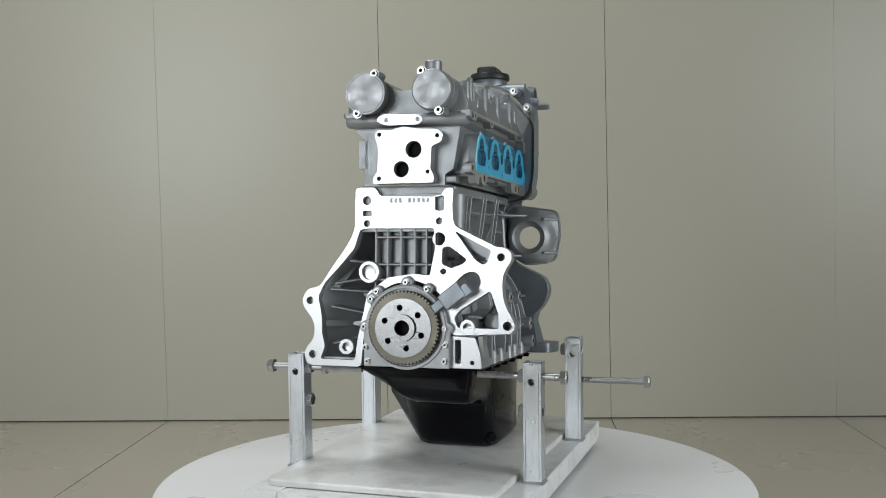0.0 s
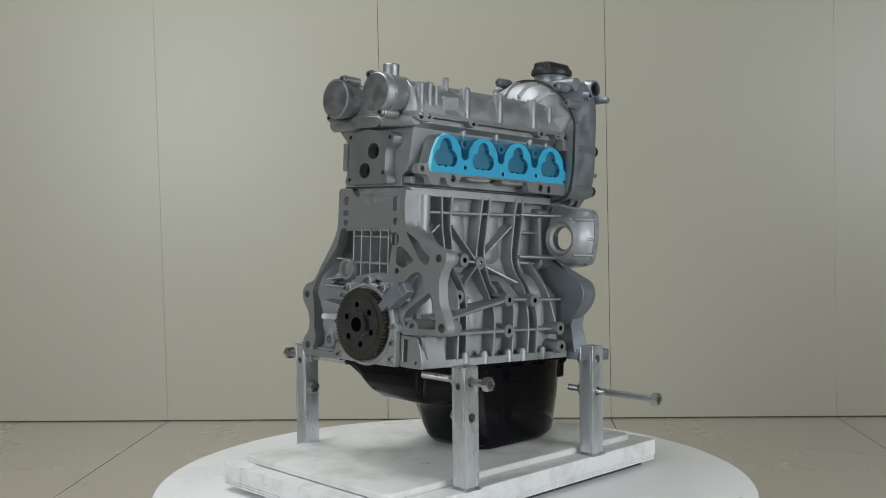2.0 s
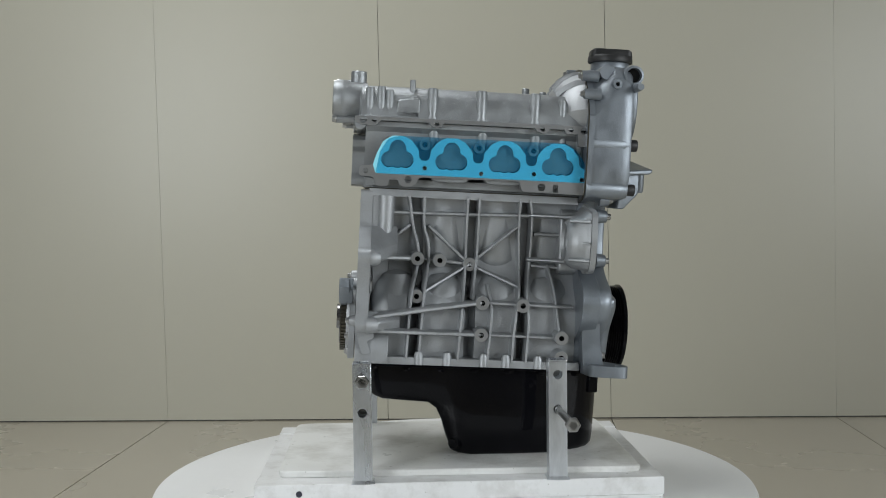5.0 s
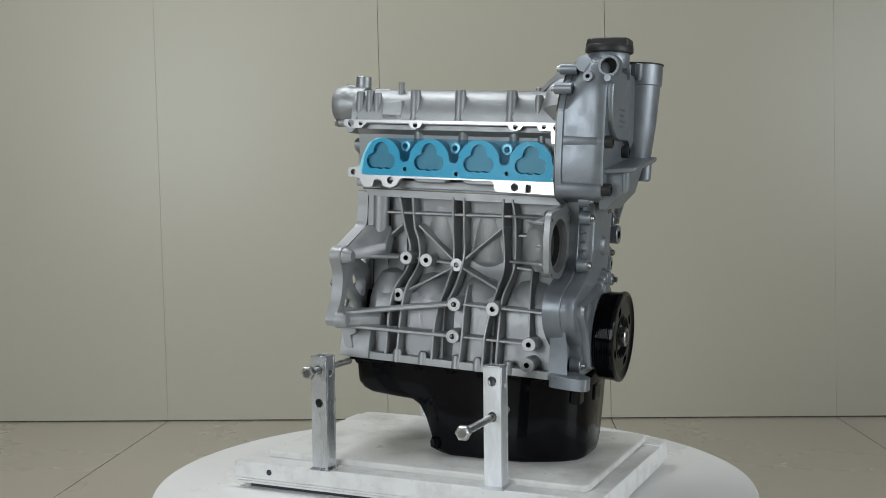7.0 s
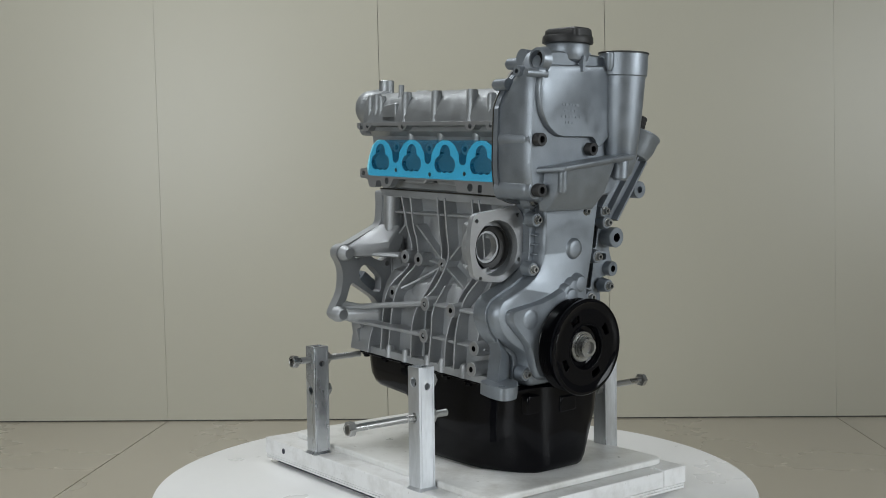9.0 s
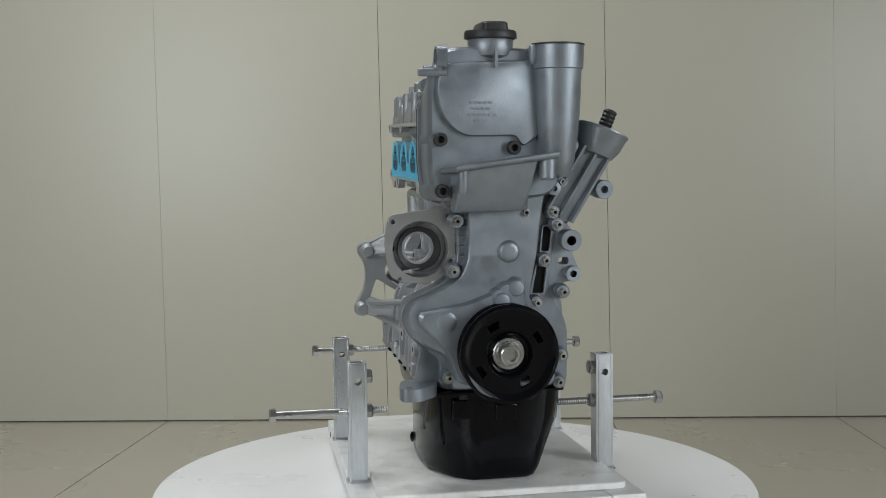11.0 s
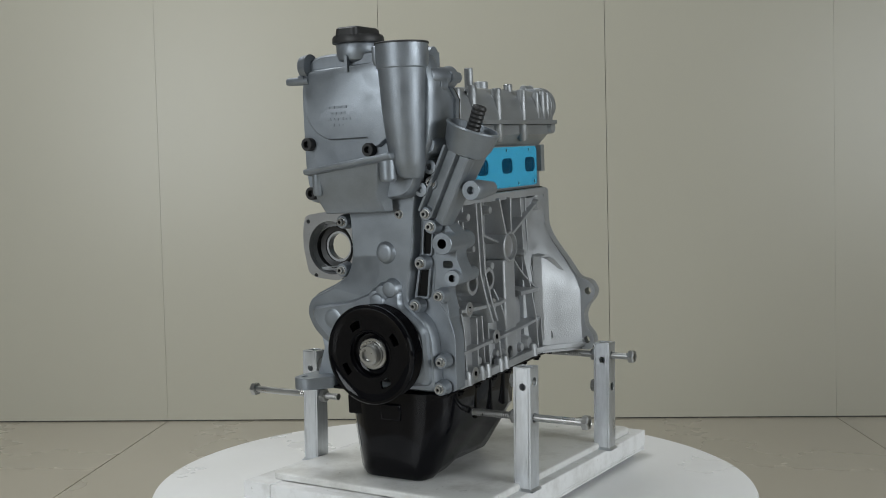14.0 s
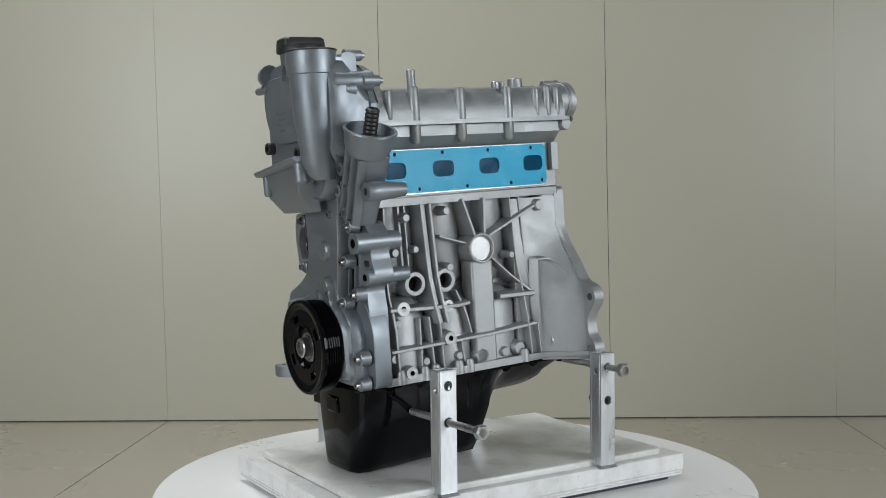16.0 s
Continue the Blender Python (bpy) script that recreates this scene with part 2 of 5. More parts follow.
add_plate(bm, "x", [(ROOM_BACK, 0), (2.4, 0), (2.4, ROOM_H), (ROOM_BACK, ROOM_H)], [[(y0, z0), (y1, z0), (y1, z1), (y0, z1)]], ROOM_X, ROOM_X + 0.15)
tagged(part("wall_east", bm, PLASTER, None, scale=1), "grey plastered wall with a window opening", "wall", kind="structure")
tagged(box_part("ceiling", (-ROOM_X - 0.15, ROOM_BACK - 0.15, ROOM_H), (ROOM_X + 0.15, 2.5, ROOM_H + 0.12), PLASTER), "plain grey plastered ceiling", "ceiling", kind="structure")
bm = bmesh.new()
add_plate(bm, "y", [(-ROOM_X, 0), (ROOM_X, 0), (ROOM_X, ROOM_H), (-ROOM_X, ROOM_H)],
          [[(a, c), (b, c), (b, d), (a, d)] for a, b, c, d in WINDOWS], ROOM_BACK - 0.15, ROOM_BACK)
tagged(part("wall_south", bm, PLASTER, None, scale=1), "grey plastered wall with two window openings", "wall", kind="structure")
# unseen panel added to go with the ceiling fill
lamp_panel = tagged(box_part("added_ceiling_lamp", (-1.37, -0.22, ROOM_H - 0.05), (-0.13, 1.02, ROOM_H), PLASTER), "square flush white ceiling lamp, added out of view as top fill", "lamp")


def motions():
    for ob, m in TURNED:
        walk(ob, [(i * 0.5, pose(0, 0, DISC_Z, 0, 0, theta(i * 0.5)) @ m) for i in range(33)])


TURNED = []

# ---- turntable ----
turntable = thing("turntable", "round white laminated turntable with a smooth top", "turntable")
TURNED.append((turntable, Matrix()))
bm = bmesh.new()
add_lathe(bm, (0, 0, -0.032), (0, 0, 1), [(0, 0.428), (0.002, 0.4345), (0.004, 0.437), (0.028, 0.437), (0.0308, 0.4355), (0.032, 0.432)], 160)
part("disc", bm, DISC, turntable)
bm = bmesh.new()
add_lathe(bm, (0, 0, -0.055), (0, 0, 1), [(0, 0.30), (0.023, 0.30)], 64)
part("bearing_ring", bm, DARKSTEEL, turntable)
base = thing("pedestal", "white drum pedestal standing under the round disc", "pedestal")
bm = bmesh.new()
add_lathe(bm, (0, 0, 0), (0, 0, 1), [(0, 0.36), (0.01, 0.37), (DISC_Z / S - 0.066, 0.37), (DISC_Z / S - 0.056, 0.36)], 96)
part("drum", bm, WHITEPAINT, base)

# ---- stand: white frame, four welded posts ----
FRAME_TURN = -1.55
UP = 0.413 - 0.374                      # top of the frame over the disc
stand = thing("engine_stand", "white painted frame with four upright galvanised square posts", "stand")
TURNED.append((stand, pose(0, 0, 0)))
frot = Matrix.Rotation(radians(FRAME_TURN), 3, "Z")
fpos = lambda x, y, z: Vector((0.0004, 0.0146, 0)) + frot @ Vector((x, y, z))
FX, FY = 0.2747, 0.1826


def rail(name, lo, hi, mat, bevel=0.0015, label=""):
    bm = bmesh.new()
    add_box(bm, fpos(*[(a + b) / 2 for a, b in zip(lo, hi)]), [b - a for a, b in zip(lo, hi)], frot)
    return part(name, bm, mat, stand, label, bevel)


for sy in (-1, 1):
    y0, y1 = sorted((sy * FY, sy * (FY - 0.045)))
    rail("long_rail", (-FX, y0, 0.015), (FX, y1, UP), WHITEPAINT)
for sx in (-1, 1):
    x0, x1 = sorted((sx * FX, sx * (FX - 0.04)))
    rail("cross_rail", (x0 + 0.0006, -FY + 0.0455, 0.015), (x1 - 0.0006, FY - 0.0455, UP - 0.001), WHITEPAINT)
rail("board", (-FX + 0.0405, -FY + 0.0455, 0.016), (FX - 0.0405, FY - 0.0455, UP - 0.004), WHITEPAINT)
for z in (0.0075, 0.0112):
    rail("ply_layer", (-FX + 0.0015, -FY + 0.0015, z), (FX - 0.0015, FY - 0.0015, z + 0.0034), WHITEPAINT, 0.0006)
rail("underlay", (-FX + 0.02, -FY + 0.012, 0.0005), (FX - 0.02, FY - 0.012, 0.0072), PLANK, 0.0, "dark underlay board")

bm = bmesh.new()
add_lathe(bm, fpos(-0.215, -FY - 0.0003, 0.0265), frot @ Vector((0, -1, 0)), [(-0.006, 0.0042), (0.0004, 0.0042)], 14)
part("rail_hole", bm, PLANK, stand, "dark round hole in the rail")
POSTS = {"A": (-0.134, -0.152, -1), "B": (0.127, -0.159, -1), "C": (0.136, 0.183, 1), "D": (-0.124, 0.191, 1)}
POST_TOP, PW = 0.413 - 0.2145, 0.0245
HIGH, LOW = 0.413 - 0.2335, 0.413 - 0.280


def post(cx, cy, s):
    """A square tube with two cross holes; its outer side faces s along y."""
    h = PW / 2
    bm = bmesh.new()
    holes = [circ(0, z, 0.0062, 16) for z in (HIGH, LOW)]
    sq = lambda h: rnd([(-h, UP - 0.001), (h, UP - 0.001), (h, POST_TOP), (-h, POST_TOP)], 0.0006, 1)
    m = Matrix.Translation((cx, cy, 0)) @ frot.to_4x4()
    for y in (-h, h - 0.003):
        add_plate(bm, "y", sq(h), holes, y, y + 0.003, xf=m)
    for x in (-h, h - 0.003):
        add_plate(bm, "x", sq(h - 0.0032), [circ(0.001, HIGH - 0.006, 0.0046, 14)], x, x + 0.003, xf=m)
    k = h - 0.0036
    add_plate(bm, "z", [(-h, -h), (h, -h), (h, h), (-h, h)], [[(-k, -k), (k, -k), (k, k), (-k, k)]], POST_TOP - 0.002, POST_TOP + 0.0005, xf=m)
    ob = part("post", bm, GALV, stand, "", 0.0006)
    bm = bmesh.new()
    add_rings(bm, [[m @ Vector((x, y, z)) for x, y in rnd([(-a, -a), (a, -a), (a, a), (-a, a)], 0.003, 2)] for a, z in ((h + 0.0035, UP - 0.0005), (h + 0.0022, UP + 0.0012), (h + 0.0006, UP + 0.0032))])
    part("weld", bm, GALV, ob)
    for z in (HIGH, LOW):
        bm = bmesh.new()
        hexagon(bm, m @ Vector((0, -s * h, z)), m.to_3x3() @ Vector((0, -s, 0)), 0.0098, 0.008)
        part("weld_nut", bm, STEEL, ob)
    return ob


for v in POSTS.values():
    post(*v)

# slab on the frame
slab = thing("slab", "white marbled slab with stained top lying on the frame", "slab")
TURNED.append((slab, pose(0, 0, UP * S)))
SL = [(-0.250, -0.124), (0.246, -0.148), (0.252, 0.176), (-0.243, 0.190)]
bm = bmesh.new()
outline = rnd(SL, 0.016, 5)
ctr = Vector((0.001, 0.0235))
ringof = lambda k, z: [(*(ctr + (Vector(p) - ctr) * k), z) for p in outline]
add_rings(bm, [ringof(1.0, 0.0004), ringof(1.002, 0.0050), ringof(0.999, 0.0074), ringof(0.993, 0.0085), ringof(0.985, 0.0088)])
part("slab_body", bm, SLABMAT, slab)
SLAB_TOP = UP + 0.0088

# clamping bolts through the posts
BOLTS = [("A", 0.188, 0.075, HIGH), ("B", 0.267, 0.118, LOW), ("C", 0.262, 0.106, LOW), ("D", 0.230, 0.095, HIGH)]
for key, head, tip, z in BOLTS:
    cx, cy, s = POSTS[key]
    bolt = thing("clamping_bolt", "long zinc-plated hexagon bolt screwed through a stand post", "bolt", "bolts of the stand")
    TURNED.append((bolt, Matrix()))
    bm = bmesh.new()
    sk = Vector((cx, 0, z))
    L = head - tip
    add_cyl(bm, sk + Vector((0, s * head, 0)), sk + Vector((0, s * (head - L * 0.55), 0)), 0.0049, n=16)
    k = int(L * 0.45 / 0.0016)
    prof = [(-L * 0.45 * i / k, 0.0049 if i % 2 else 0.0043) for i in range(k + 1)]
    add_lathe(bm, sk + Vector((0, s * (head - L * 0.55), 0)), (0, s, 0), prof, 14)
    part("shank", bm, STEEL, bolt)
    bm = bmesh.new()
    hexagon(bm, sk + Vector((0, s * head, 0)), (0, s, 0), 0.0098, 0.0085)
    add_lathe(bm, sk + Vector((0, s * (head + 0.0085), 0)), (0, s, 0), [(0, 0.0075), (0.0004, 0.0072), (0.0004, 0.0055), (0, 0.005)], 20)
    part("head", bm, STEEL, bolt)

# ---- the engine: x along the crankshaft to the timing end, y to the exhaust side, origin on the crank axis ----
engine = thing("engine", "bare four-cylinder aluminium car engine with black oil pan and blue film", "engine")
TILT = 3.35
TURNED.append((engine, Matrix.Translation((0, 0.0195 * S, (0.413 - 0.1794) * S)) @ pose(0, 0, 0, 0, TILT, 0)))
CASTM = [CAST, MACHINED, HOLE]
REAR = -0.143

IN_PROF = [(0.192, -0.052), (0.17, -0.048), (0.12, -0.043), (0.092, -0.040), (0.06, -0.058), (0.04, -0.080), (0.02, -0.084), (-0.054, -0.086)]


def y_in(z):
    for (z0, y0), (z1, y1) in zip(IN_PROF, IN_PROF[1:]):
        if z >= z1:
            return y0 + (y1 - y0) * (z0 - z) / (z0 - z1) if z < z0 else y0
    return IN_PROF[-1][1]


def y_ex(z):
    return 0.064 if z > 0.07 else (0.064 + (0.07 - z) * 0.35 if z > 0.03 else 0.078)


# block core, its barrels and its rails
bm = bmesh.new()
prof = [(-0.034, 0.190), (-0.030, 0.075), (-0.052, 0.040), (-0.056, -0.052), (0.056, -0.052), (0.056, 0.03), (0.048, 0.07), (0.048, 0.190)]
add_rings(bm, [[(x, y, z) for y, z in prof] for x in (-0.10, 0.172)])
block = part("cylinder_block", bm, CASTM, engine, "ribbed cast aluminium cylinder block", 0.0016)
CYL = [-0.094, -0.018, 0.0576, 0.1336]
for x in CYL:
    for y, z0, prof in ((0.002, 0.080, [(0, 0.030), (0.006, 0.040), (0.016, 0.0445), (0.104, 0.045)]), (0.020, 0.066, [(0, 0.036), (0.012, 0.0445), (0.118, 0.045)]),
                        (-0.0305, -0.046, [(0, 0.049), (0.060, 0.049), (0.078, 0.047), (0.098, 0.040), (0.116, 0.026), (0.122, 0.008)]), (0.030, -0.046, [(0, 0.049), (0.075, 0.048), (0.092, 0.042), (0.104, 0.030), (0.110, 0.012)])):
        bm = bmesh.new()
        k = 0.78 if x < -0.05 else 1.0             # the first barrel keeps clear of the rear cavity
        add_lathe(bm, (x + (0.008 if x < -0.05 else 0.0), y * (1.3 if x < -0.05 and y < -0.01 else 1.0), z0), (0, 0, 1), [(h, r * k) for h, r in prof], 32)
        part("barrel", bm, CAST, engine)
bm = bmesh.new()
zs = [0.186, 0.17, 0.145, 0.12, 0.095, 0.08, 0.06, 0.04, 0.02, -0.015, -0.05]
bm.free()
for x0, x1 in ((-0.098, -0.0715), (-0.0495, 0.0120), (0.0272, 0.0878), (0.1045, 0.172)):
    bm = bmesh.new()
    add_rings(bm, [[(x, y_in(z) + 0.0055, z) for z in zs] + [(x, 0.0, -0.05), (x, 0.0, 0.186)] for x in (x0, x1)])
    part("water_jacket_wall", bm, CAST, engine, "", 0.0, 50)
for name, pts, z0, z1 in (("deck_rail", [(-0.132, -0.062), (0.172, -0.062), (0.172, 0.080), (-0.132, 0.080)], 0.181, 0.1915),
                          ("sump_rail", [(-0.13, -0.098), (0.178, -0.098), (0.178, 0.09), (-0.13, 0.09)], -0.0545, -0.044)):
    bm = bmesh.new()
    add_plate(bm, "z", rnd(pts, 0.004), [], z0, z1)
    part(name, bm, CAST, engine, "", 0.0016)
bm = bmesh.new()
add_plate(bm, "z", rnd([(-0.135, -0.060), (-0.100, -0.060), (-0.100, 0.077), (-0.135, 0.077)], 0.008), [], 0.13, 0.182)
part("rear_wall", bm, CAST, engine, "", 0.002)

# intake-side ribs: one rib system a part
def inside(path):
    return [(x, y_in(z) + 0.026, z) for x, z in path]


RIBS_IN = [
    [(-0.0736, 0.183), (-0.066, 0.14), (-0.057, 0.108), (-0.0585, 0.078), (-0.066, 0.04), (-0.070, -0.046)],
    [(-0.0522, 0.183), (-0.050, 0.141), (-0.043, 0.117), (-0.042, 0.085), (-0.048, 0.043), (-0.052, -0.046)],
    [(0.011, 0.185), (0.011, 0.14), (0.012, 0.095), (0.010, 0.06), (0.006, 0.015), (0.003, -0.046)],
    [(0.0276, 0.185), (0.028, 0.14), (0.028, 0.100), (0.024, 0.06), (0.022, 0.04)],
    [(0.043, 0.062), (0.048, 0.03), (0.048, 0.0), (0.045, -0.046)],
    [(0.0874, 0.186), (0.087, 0.15), (0.090, 0.09), (0.088, 0.05), (0.082, 0.0), (0.080, -0.046)],
    [(0.101, 0.186), (0.106, 0.15), (0.105, 0.09), (0.100, 0.05), (0.102, 0.01), (0.100, -0.046)],
    [(0.132, 0.092), (0.140, 0.05), (0.146, 0.0)],
]
HRIBS_IN = [
    [(-0.108, 0.1585), (0.0, 0.160), (0.135, 0.163)], [(-0.096, 0.0935), (-0.058, 0.0937), (0.018, 0.0885)],
    [(-0.112, 0.013), (-0.04, 0.026), (0.0344, 0.0364), (0.165, 0.0346)], [(-0.135, -0.009), (0.0346, -0.0087), (0.16, -0.0095)],
    [(0.018, 0.088), (-0.0436, 0.1416)], [(0.018, 0.088), (0.0893, 0.1487)], [(0.018, 0.088), (0.0872, 0.0594)],
    [(0.018, 0.088), (-0.0479, 0.0474)], [(-0.098, 0.118), (-0.07, 0.142)], [(0.110, 0.136), (0.150, 0.136)], [(0.108, 0.09), (0.150, 0.088)],
]
for path in RIBS_IN:
    bm = bmesh.new()
    add_rib(bm, smooth_path(inside(path), 5), 0.0080, 0.040, (0, -1, 0), taper=0.68)
    part("rib", bm, CAST, engine, "", 0.0006)
for path in HRIBS_IN:
    bm = bmesh.new()
    n = 6
    pts = [(path[i][0] + (path[i + 1][0] - path[i][0]) * k / n, path[i][1] + (path[i + 1][1] - path[i][1]) * k / n) for i in range(len(path) - 1) for k in range(n)] + [path[-1]]
    add_rib(bm, inside(pts), 0.0084, 0.038, (0, -1, 0), taper=0.68)
    part("rib", bm, CAST, engine, "", 0.0006)
for pts in ([(-0.128, -0.104, 0.0950), (-0.095, -0.074, 0.0945), (-0.068, -0.056, 0.0940)], [(-0.128, -0.116, 0.0125), (-0.05, -0.098, 0.0240), (0.034, -0.084, 0.0364)], [(-0.124, -0.108, -0.006), (-0.05, -0.092, -0.0080), (0.034, -0.085, -0.0087)]):
    bm = bmesh.new()
    add_rib(bm, smooth_path(pts, 4), 0.0090, 0.015, (0, -1, 0), taper=0.7)
    part("rib", bm, CAST, engine, "", 0.0006)
for x, y, z in ((-0.0583, -0.0667, 0.0937), (-0.0261, -0.0663, 0.0924), (0.0179, -0.0567, 0.0881), (-0.0584, -0.0885, 0.0413), (0.0344, -0.1005, 0.0364),
                (0.0923, -0.1007, 0.0348), (0.0346, -0.1017, -0.0087), (0.1486, -0.106, -0.0085), (0.1486, -0.1096, -0.036)):
    bm = bmesh.new()
    add_boss(bm, (x, y, z), (0, -1, 0), 0.0098, 0.045, 0.0038, flare=1.1)
    part("screw_boss", bm, CASTM, engine)

# rear bell flange
FL = [(0.0785, 0.1907), (0.0787, 0.136), (0.084, 0.122), (0.0933, 0.1064), (0.1116, 0.0825), (0.1309, 0.054), (0.150, 0.050), (0.158, 0.036), (0.155, 0.024),
      (0.143, 0.010), (0.1384, -0.0016), (0.140, -0.02), (0.150, -0.030), (0.154, -0.040), (0.150, -0.056), (0.0687, -0.0566), (0.066, -0.02), (0.052, 0.040), (0.024, 0.058), (-0.010, 0.064), (-0.036, 0.054), (-0.052, 0.036),
      (-0.056, 0.006), (-0.062, -0.010), (-0.090, -0.0085), (-0.128, -0.0065), (-0.143, -0.006), (-0.149, 0.003), (-0.1465, 0.0105), (-0.1343, 0.0324), (-0.1310, 0.050), (-0.1316, 0.0698),
      (-0.1364, 0.081), (-0.1440, 0.0920), (-0.1425, 0.1030), (-0.1330, 0.1085), (-0.1239, 0.1087), (-0.0635, 0.1375), (-0.0610, 0.1641), (-0.0632, 0.1890), (-0.0513, 0.1890), (-0.0440, 0.1770), (0.0428, 0.1783), (0.0487, 0.1907)]
FH = [
    rnd([(0.061, 0.1345), (0.0717, 0.1326), (0.0799, 0.1068), (0.098, 0.086), (0.1236, 0.0594), (0.1335, 0.040), (0.1302, 0.0238), (0.1275, 0.006), (0.1274, -0.0116), (0.123, -0.0300), (0.130, -0.047), (0.078, -0.0475), (0.0745, -0.020), (0.060, 0.045), (0.030, 0.067), (-0.008, 0.0725), (-0.030, 0.070), (-0.034, 0.090), (-0.038, 0.108), (-0.036, 0.1345)], 0.004, 3),
    circ(-0.0427, 0.1200, 0.0092), rnd([(-0.0645, 0.1310), (-0.1160, 0.1040), (-0.1130, 0.0960), (-0.1100, 0.0875), (-0.1040, 0.0855), (-0.0940, 0.0910)], 0.004, 3),
    rnd([(-0.0475, 0.1085), (-0.0573, 0.1105), (-0.0820, 0.0925), (-0.0780, 0.0870), (-0.0600, 0.0800), (-0.0465, 0.0860)], 0.004, 3), circ(-0.0490, 0.0760, 0.0042, 12),
    rnd([(-0.0592, 0.0554), (-0.0789, 0.0738), (-0.0906, 0.0769), (-0.0992, 0.0725), (-0.1024, 0.0620), (-0.0978, 0.0514), (-0.0740, 0.0333), (-0.0600, 0.0320)], 0.006, 3),
    rnd([(-0.1134, 0.0500), (-0.1165, 0.0470), (-0.1265, 0.0174), (-0.1265, -0.0001), (-0.1105, 0.0003), (-0.0700, 0.0000), (-0.0640, 0.0130), (-0.0720, 0.0240), (-0.0854, 0.0325)], 0.004, 3),
    circ(-0.1290, 0.0955, 0.0055, 14), circ(-0.1380, 0.0042, 0.0062, 14), circ(0.146, 0.034, 0.0056, 14), circ(0.1415, -0.041, 0.0056, 14),
    circ(0.0613, 0.1727, 0.0064, 14), circ(0.0613, 0.141, 0.005, 12), circ(-0.043, 0.144, 0.005, 12),
    rnd([(-0.037, 0.158), (-0.050, 0.158), (-0.050, 0.179), (-0.037, 0.179)], 0.003, 2), rnd([(0.054, 0.151), (0.068, 0.151), (0.068, 0.159), (0.054, 0.159)], 0.003, 2),
]
bm = bmesh.new()
add_plate(bm, "x", rnd(FL, 0.007, 3), FH, REAR, REAR + 0.017, m0=1)
part("bell_flange", bm, CASTM, engine, "machined bell housing flange", 0.0008)
for i in range(9):
    if i == 3:
        continue
    bm = bmesh.new()
    add_box(bm, (REAR - 0.0003, 0.026 - i * 0.0066, 0.1725), (0.0008, 0.0035, 0.0062))
    part("stamped_mark", bm, CAST, engine)
# cavity ribs behind the flange
for p0, p1 in (((0.056, 0.086), (0.100, 0.090)), ((0.056, 0.068), (0.122, 0.058)), ((0.056, 0.046), (0.128, 0.050)), ((0.056, 0.014), (0.128, 0.026)), ((0.058, -0.012), (0.124, -0.026))):
    bm = bmesh.new()
    add_rib(bm, [(-0.100, *p0), (-0.118, p1[0] - 0.010, p1[1])], 0.006, 0.017, (-1, 0, 0), taper=0.6)
    part("web", bm, CAST, engine, "", 0.0006)
for y in (0.0505, 0.0335, 0.0140, -0.0062, -0.0232, -0.0385):
    bm = bmesh.new()
    add_rib(bm, [(-0.124, y, 0.136), (-0.124, y, 0.04)], 0.0052, 0.013, (-1, 0, 0))
    part("web", bm, CAST, engine, "", 0.0005)
for z in (0.1225, 0.0850, 0.0640):
    bm = bmesh.new()
    add_rib(bm, [(-0.124, 0.052, z), (-0.124, -0.040, z)], 0.0052, 0.012, (-1, 0, 0))
    part("web", bm, CAST, engine, "", 0.0005)
bm = bmesh.new()
add_box(bm, (-0.110, 0.006, 0.09), (0.022, 0.096, 0.10))
part("grid_wall", bm, CAST, engine)
for y, z, r, ri in ((0.058, 0.0744, 0.0155, 0.0105), (-0.0832, 0.0013, 0.0112, 0.006), (0.0909, -0.0293, 0.0115, 0.006)):
    bm = bmesh.new()
    add_lathe(bm, (-0.09, y, z), (-1, 0, 0), [(0, r), (0.052, r), (0.0535, r - 0.001), (0.0535, ri)], 24, (0, None), 1)
    add_lathe(bm, (-0.1435, y, z), (1, 0, 0), [(0, ri), (0.008, ri * 0.97), (0.0085, ri * 0.6)], 24, (None, 1), 1)
    part("dowel_ring", bm, CASTM, engine)

# bell housing shell to the exhaust side
shell = [(0.0785, 0.178), (0.0787, 0.136), (0.0933, 0.1064), (0.1116, 0.0825), (0.1309, 0.054), (0.1385, 0.034), (0.1384, -0.0016), (0.1385, -0.02), (0.1400, -0.040), (0.138, -0.056)]
bm = bmesh.new()
rings = []
for k, x in enumerate((REAR + 0.010, -0.118, -0.098, -0.075, -0.050)):
    t = (0.0, 0.16, 0.48, 0.84, 1.0)[k]
    o = [(x, y + (0.074 - y) * t, z) for y, z in shell]
    rings.append(o + [(x, max(0.06, yy - 0.006), zz) for _, yy, zz in reversed(o)])
add_rings(bm, rings)
part("bell_shell", bm, CAST, engine, "", 0.0)
for z0, z1, y0 in ((-0.052, -0.044, 0.140),):
    bm = bmesh.new()
    add_plate(bm, "z", [(-0.135, 0.07), (-0.02, 0.07), (-0.03, 0.084), (-0.085, 0.098), (-0.128, y0), (-0.135, y0)], [], z0, z1)
    part("bell_web", bm, CAST, engine, "", 0.001)
for path in ([(-0.075, 0.0905, 0.090), (-0.072, 0.0925, 0.02), (-0.078, 0.0905, -0.036)], [(-0.075, 0.0905, 0.090), (-0.098, 0.098, 0.086), (-0.122, 0.122, 0.048)], [(-0.080, 0.092, 0.000), (-0.104, 0.109, 0.001), (-0.128, 0.1345, 0.002)]):
    bm = bmesh.new()
    add_rib(bm, [(x, y - 0.0105, z) for x, y, z in smooth_path(path, 5)], 0.008, 0.013, (-0.35, 0.93, 0), taper=0.5)
    part("bell_rib", bm, CAST, engine)
bm = bmesh.new()
